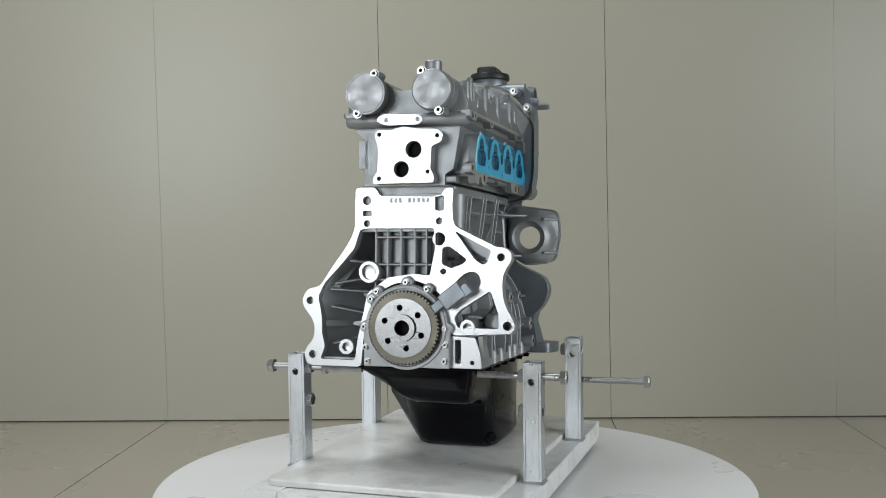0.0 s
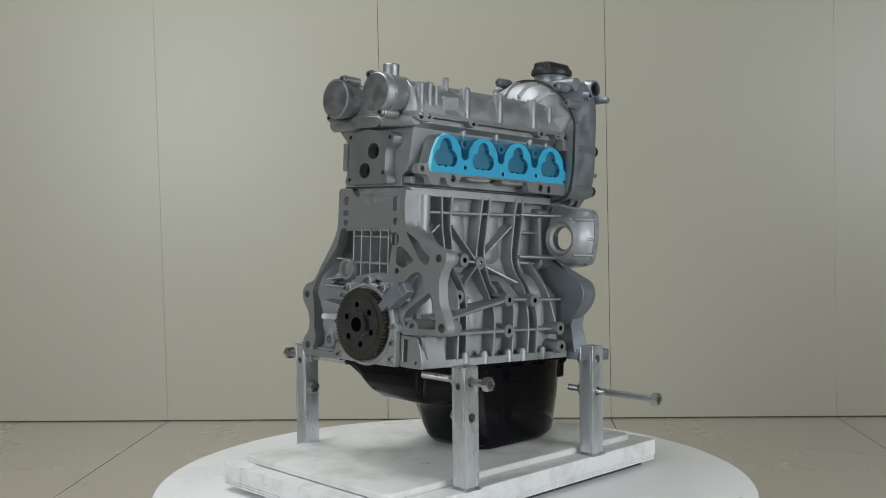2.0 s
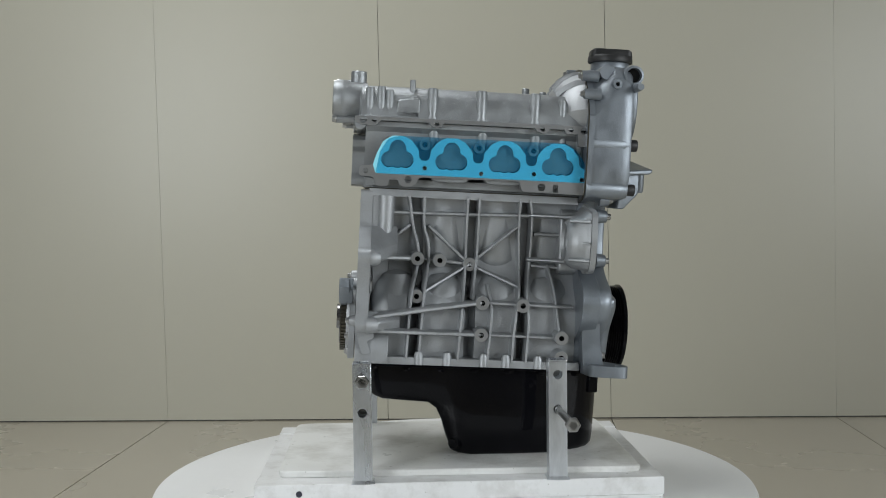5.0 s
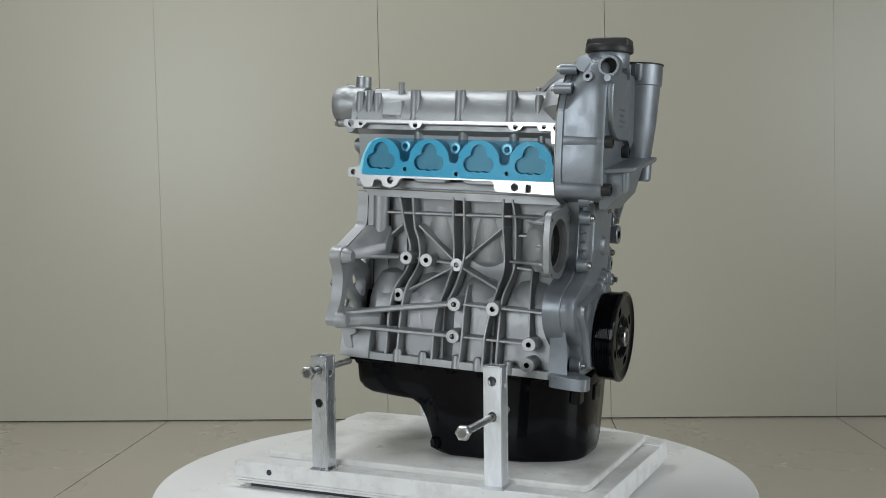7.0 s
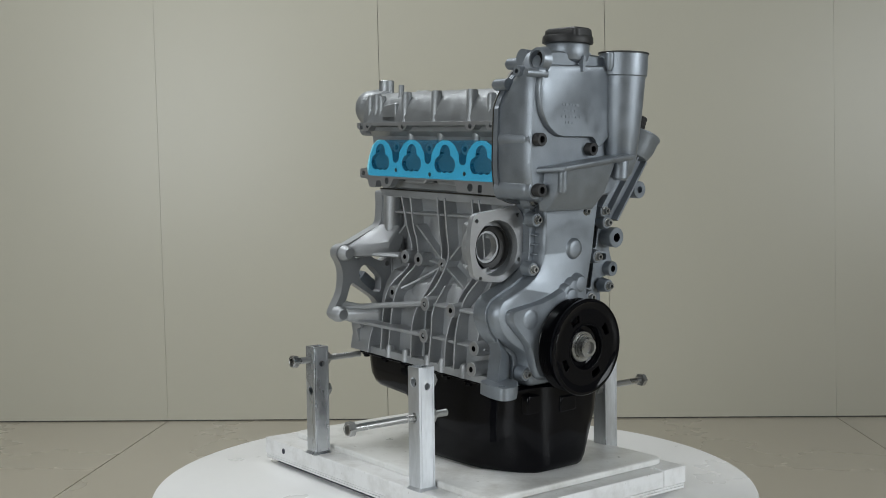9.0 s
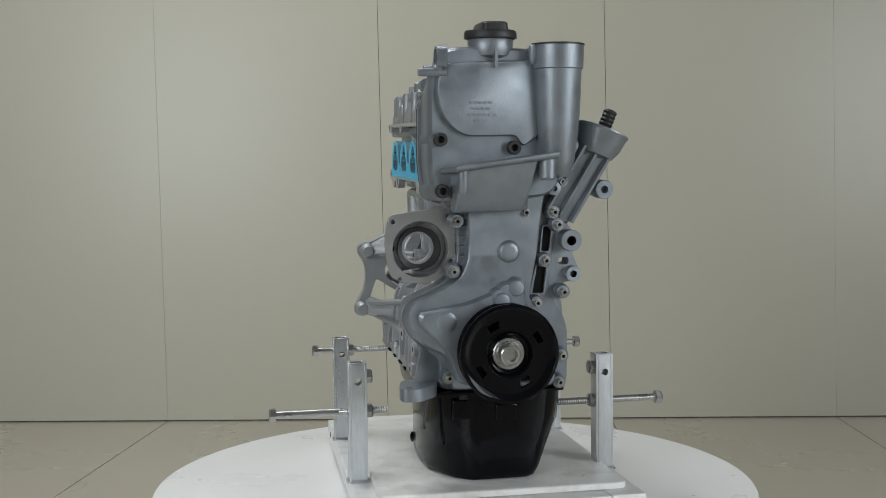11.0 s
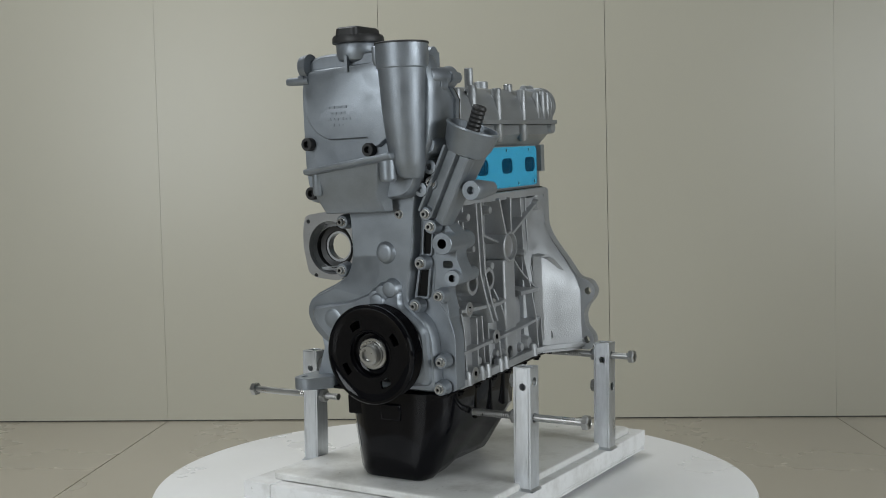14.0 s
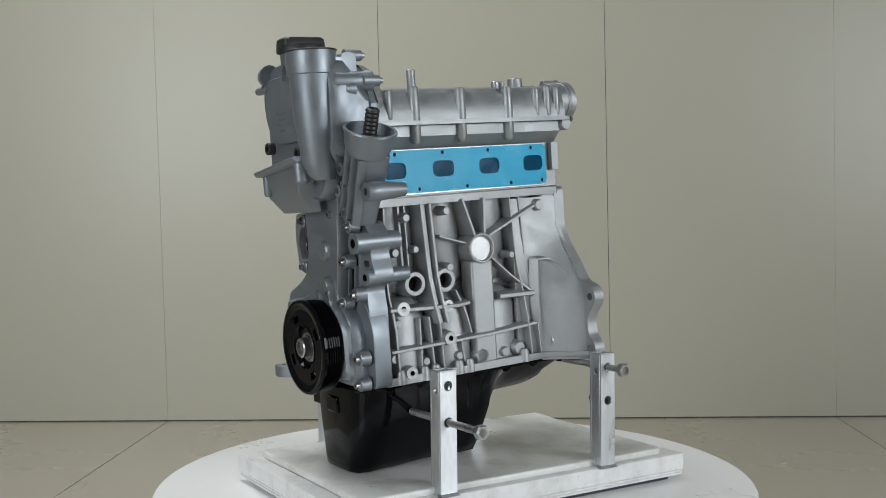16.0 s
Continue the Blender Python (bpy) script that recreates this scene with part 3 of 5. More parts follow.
add_lathe(bm, (-0.106, -0.056, 0.118), (0, 0, 1), [(0, 0.005), (0.006, 0.011), (0.064, 0.0125)], 20)
part("head_bolt_column", bm, CAST, engine)
# shoulders to the intake side
SHOULDERS = (([(-0.062, 0.1385), (-0.1282, 0.1045), (-0.1365, 0.097), (-0.1340, 0.088), (-0.100, 0.093), (-0.055, 0.122)], [(-0.055, 0.140), (-0.072, 0.114), (-0.074, 0.102), (-0.070, 0.092), (-0.055, 0.094), (-0.045, 0.12)], -0.088),
             ([(-0.126, 0.024), (-0.146, 0.006), (-0.141, -0.0055), (-0.120, -0.008), (-0.110, 0.004), (-0.116, 0.018)], [(-0.090, 0.016), (-0.094, 0.008), (-0.093, -0.006), (-0.084, -0.008), (-0.078, 0.002), (-0.082, 0.012)], -0.080))
for outer, inner, xe in SHOULDERS:
    bm = bmesh.new()
    mid = [(a[0] * 0.62 + b[0] * 0.38, a[1] * 0.62 + b[1] * 0.38) for a, b in zip(outer, inner)]
    add_rings(bm, [[(-0.128, *p) for p in outer], [(-0.128 + (xe + 0.128) * 0.42, *p) for p in mid], [(xe, *p) for p in inner]])
    part("shoulder", bm, CAST, engine, "", 0.003)
for y, z in ((-0.1290, 0.0955), (-0.1380, 0.0042)):
    bm = bmesh.new()
    add_lathe(bm, (-0.128, y, z), (1, 0, 0), [(0, 0.0125), (0.010, 0.011), (0.016, 0.0075)], 20)
    part("ear_boss", bm, CAST, engine)

# lug block under the flange towards the intake side
bm = bmesh.new()
add_plate(bm, "x", rnd([(-0.060, -0.054), (-0.104, -0.054), (-0.100, -0.030), (-0.094, -0.012), (-0.060, -0.010)], 0.003, 2), [rnd([(-0.066, -0.047), (-0.074, -0.047), (-0.074, -0.016), (-0.066, -0.016)], 0.002, 2), circ(-0.090, -0.046, 0.0028, 10)], -0.1425, -0.118, m0=1)
part("rear_lug", bm, CASTM, engine, "", 0.001)
bm = bmesh.new()
add_plate(bm, "x", rnd([(-0.060, -0.054), (-0.104, -0.054), (-0.100, -0.030), (-0.094, -0.012), (-0.060, -0.010)], 0.003, 2), [], -0.119, -0.096)
part("rear_lug", bm, CAST, engine, "", 0.001)
bm = bmesh.new()
add_plate(bm, "y", rnd([(-0.142, -0.010), (-0.118, -0.006), (-0.116, -0.018), (-0.126, -0.022), (-0.120, -0.040), (-0.132, -0.042)], 0.003, 2), [], -0.104, -0.098)
part("rear_tab", bm, CAST, engine, "", 0.001)

# rear oil seal carrier, sender ring and crank flange
bm = bmesh.new()
arc = [(0.0585 * math.cos(radians(a)), 0.0585 * math.sin(radians(a))) for a in range(0, 181, 10)]
add_plate(bm, "x", [(0.061, -0.054), (0.061, -0.004), *arc[1:-1], (-0.061, -0.004), (-0.061, -0.054)], [circ(0, 0, 0.040, 32)], -0.153, REAR - 0.0005)
for y, z in ((0.042, 0.048), (0.0, 0.061), (-0.030, 0.052), (0.05, 0.038), (0.060, 0.0), (-0.057, 0.0)):
    add_lathe(bm, (-0.1425, y, z), (-1, 0, 0), [(0, 0.0085), (0.0095, 0.0075), (0.0103, 0.0070)], 18)
part("seal_carrier", bm, CAST, engine, "grey rear oil seal carrier", 0.001)
bm = bmesh.new()
add_lathe(bm, (-0.1525, 0, 0), (-1, 0, 0), [(0, 0.0575), (0.004, 0.0565), (0.004, 0.0530), (0, 0.0520)], 48, (None, None))
part("seal_ridge", bm, CAST, engine)
for y, z in ((0.060, 0.0), (0.058, -0.028), (0.055, -0.047), (0.042, 0.048), (0.0, 0.061), (-0.030, 0.052), (-0.055, 0.0), (-0.056, -0.022), (-0.055, -0.044), (0.05, 0.038)):
    bm = bmesh.new()
    torx(bm, (-0.153, y, z), (-1, 0, 0), 0.0036, 0.005)
    part("screw", bm, [STEEL, HOLE], engine)
N = 60
gear = []
for i in range(N):
    a = 2 * math.pi * i / N
    for da, r in ((0, 0.0475), (0.35, 0.0478), (0.45, 0.0502), (0.95, 0.0502)):
        aa = a + da * 2 * math.pi / N
        gear.append((r * math.cos(aa), r * math.sin(aa)))
bm = bmesh.new()
add_plate(bm, "x", gear, [circ(0, 0, 0.0395, 48)], -0.165, -0.156)
ring = part("sender_ring", bm, DARKSTEEL, engine, "dark toothed sender ring", 0.0)
bm = bmesh.new()
bolts = [circ(0.0275 * math.cos(a), 0.0275 * math.sin(a), 0.0042, 14) for a in [radians(20 + 60 * i) for i in range(6)]]
add_plate(bm, "x", circ(0, 0, 0.0396, 48), [circ(0, 0, 0.0105, 24), *bolts], -0.1665, -0.150)
add_lathe(bm, (-0.150, 0, 0), (-1, 0, 0), [(0.0165, 0.0185), (0.021, 0.018), (0.021, 0.0105), (0.004, 0.0102)], 32, (None, 1), 0)
part("crank_flange", bm, [GROUND, HOLE], engine, "machined crankshaft flange with six holes", 0.0004)
# dark box painting the shade at the bottom of the crank bore
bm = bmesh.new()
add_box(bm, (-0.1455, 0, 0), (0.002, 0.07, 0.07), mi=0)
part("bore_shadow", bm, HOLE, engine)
# crank sensor
bm = bmesh.new()
rot = Matrix.Rotation(radians(-38), 3, "X")
add_box(bm, (-0.158, -0.068, 0.044), (0.020, 0.034, 0.022), rot)
add_box(bm, (-0.160, -0.050, 0.032), (0.012, 0.022, 0.012), rot)
add_box(bm, (-0.160, -0.086, 0.052), (0.014, 0.014, 0.016), rot)
part("crank_sensor", bm, COVER, engine, "grey crank sensor block", 0.0012)

# exhaust-side relief
def exrib(path, w=0.0065, h=0.016, name="rib"):
    bm = bmesh.new()
    n = 5
    pts = [(path[i][0] + (path[i + 1][0] - path[i][0]) * k / n, path[i][1] + (path[i + 1][1] - path[i][1]) * k / n) for i in range(len(path) - 1) for k in range(n)] + [path[-1]]
    add_rib(bm, [(x, y_ex(z) - 0.020, z) for x, z in pts], w * 1.15, h + 0.016, (0, 1, 0), taper=0.7)
    part(name, bm, CAST, engine, "", 0.0006)


for p, w, h in (([(0.106, 0.182), (0.095, 0.02)], 0.008, 0.024), ([(0.092, 0.182), (0.082, 0.02)], 0.008, 0.024), ([(0.135, 0.182), (0.133, 0.10)], 0.008, 0.012), ([(0.127, 0.182), (0.125, 0.10)], 0.006, 0.014),
                ([(0.040, 0.184), (0.022, 0.132)], 0.008, 0.026), ([(0.004, 0.184), (0.006, 0.132)], 0.008, 0.026), ([(-0.004, 0.13), (-0.090, 0.168)], 0.008, 0.022), ([(0.018, 0.118), (0.076, 0.136)], 0.006, 0.018),
                ([(-0.008, 0.100), (-0.070, 0.045)], 0.006, 0.018), ([(-0.046, 0.184), (-0.062, -0.046)], 0.005, 0.017), ([(-0.062, 0.184), (-0.078, -0.046)], 0.005, 0.017),
                ([(0.165, 0.045), (0.06, 0.040), (0.040, 0.042)], 0.010, 0.02), ([(-0.012, 0.044), (-0.085, 0.042)], 0.012, 0.02), ([(0.168, -0.010), (0.0, -0.006), (-0.12, 0.002)], 0.009, 0.016),
                ([(0.158, 0.18), (0.160, 0.06), (0.156, -0.046)], 0.007, 0.014), ([(0.099, 0.182), (0.089, 0.02)], 0.012, 0.017), ([(0.055, 0.06), (0.040, 0.0)], 0.006, 0.016), ([(0.105, 0.03), (0.100, -0.046)], 0.006, 0.012), ([(0.088, 0.03), (0.085, -0.046)], 0.006, 0.012), ([(0.055, -0.01), (0.05, -0.046)], 0.006, 0.012), ([(0.12, 0.03), (0.12, -0.046)], 0.006, 0.012)):
    exrib(p, w, h)
bm = bmesh.new()
add_box(bm, (0.0125, 0.070, 0.022), (0.036, 0.028, 0.15))
part("oil_gallery_pillar", bm, CAST, engine, "", 0.003)
bm = bmesh.new()
add_lathe(bm, (0.0125, 0.05, 0.1144), (0, 1, 0), [(0, 0.024), (0.036, 0.0215), (0.0375, 0.020), (0.0375, 0.0185), (0.034, 0.0175)], 32, (0, None), 0)
add_lathe(bm, (0.0125, 0.084, 0.1144), (0, 1, 0), [(0, 0.0175), (-0.0025, 0.0172), (-0.0026, 0.0165), (-0.0016, 0.0155)], 32, (None, 1), 1)
part("core_plug", bm, CASTM, engine, "bright pressed core plug")
for x, y, z, r, h in ((0.1459, 0.0895, 0.0455, 0.0098, 0.0038), (0.0766, 0.0925, -0.0027, 0.0095, 0.0038), (0.0745, 0.0885, 0.041, 0.0088, 0.0035), (0.140, 0.0915, -0.041, 0.009, 0.0035)):
    bm = bmesh.new()
    add_boss(bm, (x, y, z), (0, 1, 0), r, 0.024, h)
    part("screw_boss", bm, CASTM, engine)
for x in (0.1218, 0.0736):
    bm = bmesh.new()
    add_lathe(bm, (x, 0.055, 0.076), (0, 1, 0), [(0, 0.0185), (0.026, 0.0165), (0.0275, 0.0155), (0.0275, 0.0105), (0.012, 0.010)], 26, (0, 2), 0)
    part("port_ring", bm, CASTM, engine)
for x, z, r in ((0.066, 0.170, 0.0058), (0.065, 0.093, 0.0058), (0.095, 0.060, 0.005), (-0.094, 0.167, 0.008), (0.130, 0.165, 0.006), (-0.045, -0.034, 0.010), (0.02, -0.036, 0.012), (0.150, 0.120, 0.006), (0.152, 0.026, 0.006), (0.160, -0.020, 0.007), (0.118, 0.122, 0.005), (0.112, -0.030, 0.006), (0.058, -0.030, 0.006), (-0.020, -0.036, 0.007), (-0.040, 0.100, 0.005)):
    bm = bmesh.new()
    add_lathe(bm, (x, 0.05, z), (0, 1, 0), [(0, r * 1.4), (0.030, r * 1.05), (0.034, r * 0.8)], 18)
    part("cast_stud", bm, CAST, engine)

# screw lugs along the sump rail
for y, xs in ((-0.0945, (-0.105, -0.052, -0.012, 0.040, 0.072, 0.118)), (0.0865, (-0.10, -0.05, 0.045, 0.062, 0.10, 0.118, 0.155))):
    for x in xs:
        bm = bmesh.new()
        add_lathe(bm, (x, y, -0.0540), (0, 0, 1), [(0, 0.0072), (0.013, 0.0068), (0.018, 0.005), (0.0195, 0.002)], 16)
        part("rail_lug", bm, CAST, engine)

# oil pan
bm = bmesh.new()
PAN_Z = lambda x: -0.1868 + 0.0585 * x               # the bottom lies level on the slab


def pan_ring(x, y0, y1, yi, ye, zb, r, start):
    yi -= 0.006 if 0.0 < x < 0.15 else 0.0
    ye += -0.015 if x < -0.02 else (0.010 if 0.01 < x < 0.15 else 0.0)
    start = -0.108 if 0.01 < x < 0.15 else start
    q = r * 0.7
    pts = [(y0, -0.056), (y0 + (yi - y0) * 0.25, (-0.056 + zb + r) / 2), (yi, zb + q), (yi + q * 0.3, zb + q * 0.3), (yi + q, zb), (ye - r, zb), (ye - r * 0.25, zb + r * 0.25),
           (ye + (y1 - ye) * 0.12, zb + r * 1.1), (y1 - 0.003, max(start, zb + r * 1.5)), (y1, -0.056)]
    return [(x, y, z) for y, z in pts]


PAN = [(-0.127, -0.070, 0.070, -0.060, 0.055, -0.070, 0.006, -0.060), (-0.1255, -0.078, 0.078, -0.072, 0.050, -0.084, 0.008, -0.060), (-0.121, -0.082, 0.080, -0.078, 0.040, -0.096, 0.010, -0.061),
       (-0.112, -0.083, 0.080, -0.079, 0.030, -0.104, 0.012, -0.061), (-0.100, -0.083, 0.080, -0.079, 0.024, -0.1085, 0.012, -0.061), (-0.060, -0.083, 0.080, -0.079, 0.020, -0.1105, 0.012, -0.061),
       (-0.034, -0.083, 0.080, -0.079, 0.020, -0.1115, 0.012, -0.061), (-0.022, -0.083, 0.081, -0.077, 0.024, -0.120, 0.012, -0.062), (-0.013, -0.083, 0.081, -0.074, 0.030, -0.138, 0.013, -0.063),
       (-0.006, -0.083, 0.082, -0.071, 0.031, -0.160, 0.014, -0.064), (0.001, -0.083, 0.082, -0.070, 0.030, -0.176, 0.014, -0.066), (0.012, -0.083, 0.083, -0.073, 0.026, -0.184, 0.015, -0.070),
       (0.030, -0.084, 0.084, -0.078, 0.022, PAN_Z(0.03), 0.015, -0.076), (0.090, -0.085, 0.085, -0.081, 0.022, PAN_Z(0.09), 0.015, -0.086), (0.140, -0.084, 0.086, -0.079, 0.034, PAN_Z(0.14), 0.014, -0.094),
       (0.170, -0.080, 0.086, -0.073, 0.047, PAN_Z(0.17), 0.013, -0.098), (0.190, -0.072, 0.085, -0.062, 0.052, PAN_Z(0.19), 0.012, -0.100), (0.205, -0.058, 0.076, -0.047, 0.049, PAN_Z(0.205), 0.012, -0.100),
       (0.2135, -0.044, 0.064, -0.034, 0.043, PAN_Z(0.21) + 0.003, 0.012, -0.100), (0.2165, -0.034, 0.054, -0.026, 0.038, PAN_Z(0.21) + 0.012, 0.012, -0.095)]
add_rings(bm, [pan_ring(*p) for p in PAN])
pan = part("oil_pan", bm, BLACK, engine, "glossy black pressed oil pan", 0.0, 50)
bm = bmesh.new()
add_plate(bm, "z", rnd([(-0.132, -0.097), (0.214, -0.094), (0.214, 0.086), (-0.132, 0.09)], 0.010, 4), [], -0.0585, -0.0549)
part("pan_rim", bm, BLACK, pan, "", 0.0008)
for y, s in ((-0.0815, -1), (0.083, 1)):
    for x in (0.055, 0.10, 0.125) if s < 0 else (0.045, 0.085, 0.13):
        bm = bmesh.new()
        add_rib(bm, [(x, y - s * 0.004, -0.06), (x, y - s * 0.004, -0.135 if s < 0 else -0.104)], 0.012, 0.0065, (0, s, 0), taper=0.5)
        part("bead", bm, BLACK, pan, "", 0.0)
bm = bmesh.new()
hexagon(bm, (0.008, -0.074, -0.169), (-0.6, -0.8, 0), 0.0085, 0.009, washer=0.011)
part("drain_plug", bm, BLACK, pan)
for i in range(7):
    for y, s in ((-0.092, -1), (0.084, 1)):
        bm = bmesh.new()
        hexagon(bm, (-0.115 + i * 0.048, y, -0.0585), (0, 0, -1), 0.0052, 0.005, washer=0.0068)
        part("pan_screw", bm, BLACK, pan)
bm = bmesh.new()
add_box(bm, (0.2125, 0.005, -0.082), (0.014, 0.030, 0.022))
part("pan_lug", bm, BLACK, pan, "", 0.002)
bm = bmesh.new()
add_box(bm, (0.206, -0.050, -0.078), (0.014, 0.030, 0.026))
part("pan_lug", bm, BLACK, pan, "", 0.002)

# ---- cylinder head ----
HEADM = [HEAD, MACHINED, HOLE]
bm = bmesh.new()
hp = [(-0.050, 0.1925), (-0.050, 0.207), (-0.062, 0.215), (-0.069, 0.258), (-0.071, 0.272), (-0.078, 0.279), (-0.078, 0.286), (0.082, 0.286), (0.082, 0.272), (0.066, 0.256), (0.066, 0.1925)]
add_rings(bm, [[(x, y, z) for y, z in hp] for x in (-0.140, 0.174)])
runners = [bmesh.new() for x in CYL]
for x, rb in zip(CYL, runners):
    add_rings(rb, [[(x + a, -0.045, z) for a, z in rnd([(-0.030, 0.206), (0.030, 0.206), (0.024, 0.268), (-0.024, 0.268)], 0.012, 3)],
                   [(x + a * 0.95, -0.082, z - 0.002) for a, z in rnd([(-0.030, 0.206), (0.030, 0.206), (0.022, 0.266), (-0.022, 0.266)], 0.012, 3)]])
add_plate(bm, "y", rnd([(-0.136, 0.196), (0.170, 0.196), (0.170, 0.206), (-0.136, 0.206)], 0.003), [], -0.064, -0.04)
add_box(bm, (-0.134, 0.068, 0.236), (0.012, 0.014, 0.040))
head = part("cylinder_head", bm, HEADM, engine, "cast aluminium cylinder head", 0.002)
for rb in runners:
    part("port_runner", rb, HEAD, head, "", 0.002)
bm = bmesh.new()
add_plate(bm, "z", rnd([(-0.138, -0.058), (0.172, -0.058), (0.172, 0.072), (-0.138, 0.072)], 0.003), [], 0.1912, 0.1929)
part("head_gasket", bm, DARKSTEEL, engine, "thin dark head gasket")
# intake flange with ports
lobes = [(0.0, 0.0085, 0.0125), (-0.0125, -0.0065, 0.0115), (0.0125, -0.0065, 0.0115), (0.0, -0.008, 0.0105)]


def clover(a):
    """How far the port's edge lies from its middle in the direction a."""
    best = 0.0
    for cx, cz, r in lobes:
        along, off = cx * math.cos(a) + cz * math.sin(a), cx * math.sin(a) - cz * math.cos(a)
        if abs(off) < r:
            best = max(best, along + math.sqrt(r * r - off * off))
    return best


port = [(clover(a) * math.cos(a), clover(a) * math.sin(a)) for a in [2 * math.pi * k / 36 for k in range(36)]]
ports = [[(x + a * 0.95, 0.2395 + b) for a, b in port] for x in CYL]
fo = [(-0.147, 0.2085), (-0.147, 0.222), (-0.128, 0.224), (-0.1235, 0.240), (-0.115, 0.2580)]
for i, x in enumerate(CYL):
    if i:
        fo += [(x - 0.034, 0.2330), (x - 0.0305, 0.2370), (x - 0.0295, 0.2480), (x - 0.0195, 0.2605)]
    fo += [(x - 0.008, 0.2662), (x + 0.008, 0.2662), (x + 0.0195, 0.2605), (x + 0.0295, 0.2480), (x + 0.0305, 0.2370), (x + 0.034, 0.2330)]
fo += [(0.172, 0.2320), (0.176, 0.222), (0.1775, 0.195), (0.084, 0.196), (0.080, 0.2105), (-0.062, 0.2095), (-0.067, 0.199), (-0.078, 0.1945), (-0.090, 0.197), (-0.092, 0.206), (-0.1045, 0.206), (-0.1055, 0.195), (-0.122, 0.195), (-0.127, 0.2075)]
bm = bmesh.new()
fholes = [circ(x, z, r, 12) for x, z, r in ((-0.0778, 0.2055, 0.0052), (0.112, 0.2035, 0.0056), (-0.138, 0.2155, 0.0042), (-0.055, 0.2225, 0.0034), (0.025, 0.2185, 0.0034), (0.100, 0.2215, 0.0034), (0.169, 0.2165, 0.0034))] + [rnd([(0.128, 0.197), (0.136, 0.197), (0.136, 0.208), (0.128, 0.208)], 0.002, 2)]
add_plate(bm, "y", rnd(fo, 0.004, 2), ports + fholes, -0.0885, -0.078, m0=1)
part("intake_flange", bm, HEADM, engine, "bright machined intake flange with four ports", 0.0006)
# port walls coloured dark for the shade behind the film
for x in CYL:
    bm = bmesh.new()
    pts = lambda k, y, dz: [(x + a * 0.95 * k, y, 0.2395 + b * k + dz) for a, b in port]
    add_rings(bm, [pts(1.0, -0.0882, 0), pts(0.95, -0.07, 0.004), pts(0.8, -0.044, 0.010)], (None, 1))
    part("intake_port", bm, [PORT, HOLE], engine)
STUDS = [(-0.055, 0.2225), (0.025, 0.2185), (0.100, 0.2215), (0.169, 0.2165)]
bond = [p for p in fo if p[1] > 0.2235]
bond = [(-0.124, 0.2125)] + bond + [(0.1765, 0.2125)]
bm = bmesh.new()
add_plate(bm, "y", rnd(bond, 0.003, 2), ports + [circ(x, z, 0.0032, 10) for x, z in STUDS], -0.0891, -0.0887)
part("film_bond", bm, BOND, engine, "light blue glued layer of the film")
bm = bmesh.new()
film = [(-0.124, 0.2125), (-0.119, 0.243), (-0.108, 0.2615), (-0.094, 0.266), (0.145, 0.267), (0.157, 0.260), (0.172, 0.240), (0.1775, 0.2125)]
add_plate(bm, "y", rnd(film, 0.004, 3), [circ(x, z, 0.0032, 10) for x, z in STUDS], -0.0900, -0.0896)
part("intake_film", bm, FILM, engine, "glossy translucent blue protective film")
film_side = [(-0.056, 0.2555), (0.021, 0.2545), (0.0985, 0.2545)]
for x, z in film_side:
    bm = bmesh.new()
    add_lathe(bm, (x, -0.07, z), (0, -1, 0), [(0, 0.0085), (0.0175, 0.0075), (0.0178, 0.0040), (0.012, 0.0038)], 18, (0, 2), 1)
    part("stud_boss", bm, HEADM, engine)
# strip flange of the cam housing
sx = [(-0.1555, 0.2915), (-0.1555, 0.2835), (-0.146, 0.2795), (-0.127, 0.2795), (-0.118, 0.288), (-0.052, 0.2878), (-0.048, 0.282), (-0.041, 0.2795), (-0.034, 0.282), (-0.030, 0.2878), (0.098, 0.2878), (0.102, 0.282), (0.1096, 0.2800), (0.117, 0.282), (0.121, 0.2878), (0.140, 0.2878), (0.144, 0.281), (0.160, 0.281), (0.162, 0.264), (0.1765, 0.264), (0.1765, 0.2925)]
bm = bmesh.new()
add_plate(bm, "y", sx, [circ(x, z, r, 12) for x, z, r in ((-0.1441, 0.2862, 0.005), (-0.1285, 0.2863, 0.0032), (-0.041, 0.2853, 0.0036), (0.1096, 0.2856, 0.0036), (0.1505, 0.2866, 0.0032), (0.1685, 0.286, 0.005))], -0.0895, -0.076, m0=1)
part("strip_flange", bm, HEADM, engine, "bright machined strip flange", 0.0006)
# cam housing
bm = bmesh.new()
cp = [(-0.084, 0.287), (-0.084, 0.300), (-0.078, 0.322), (-0.064, 0.335), (-0.046, 0.3385), (-0.028, 0.334), (-0.012, 0.322), (0.016, 0.322), (0.032, 0.334), (0.050, 0.3385), (0.068, 0.335), (0.082, 0.322), (0.088, 0.300), (0.088, 0.287)]
add_rings(bm, [[(x, y * k, 0.312 + (z - 0.312) * k) for y, z in cp] for x, k in ((-0.150, 0.94), (-0.147, 1.0), (0.172, 1.0))])
add_plate(bm, "z", rnd([(-0.152, -0.088), (0.174, -0.088), (0.174, 0.094), (-0.152, 0.094)], 0.004), [], 0.2866, 0.2925)
for y in (-0.0449, 0.0526):
    add_lathe(bm, (-0.140, y, 0.3155), (-1, 0, 0), [(0, 0.0265), (0.026, 0.0265), (0.030, 0.0285), (0.036, 0.0285)], 36)
part("cam_housing", bm, HEAD, engine, "cast aluminium cam housing", 0.0015)
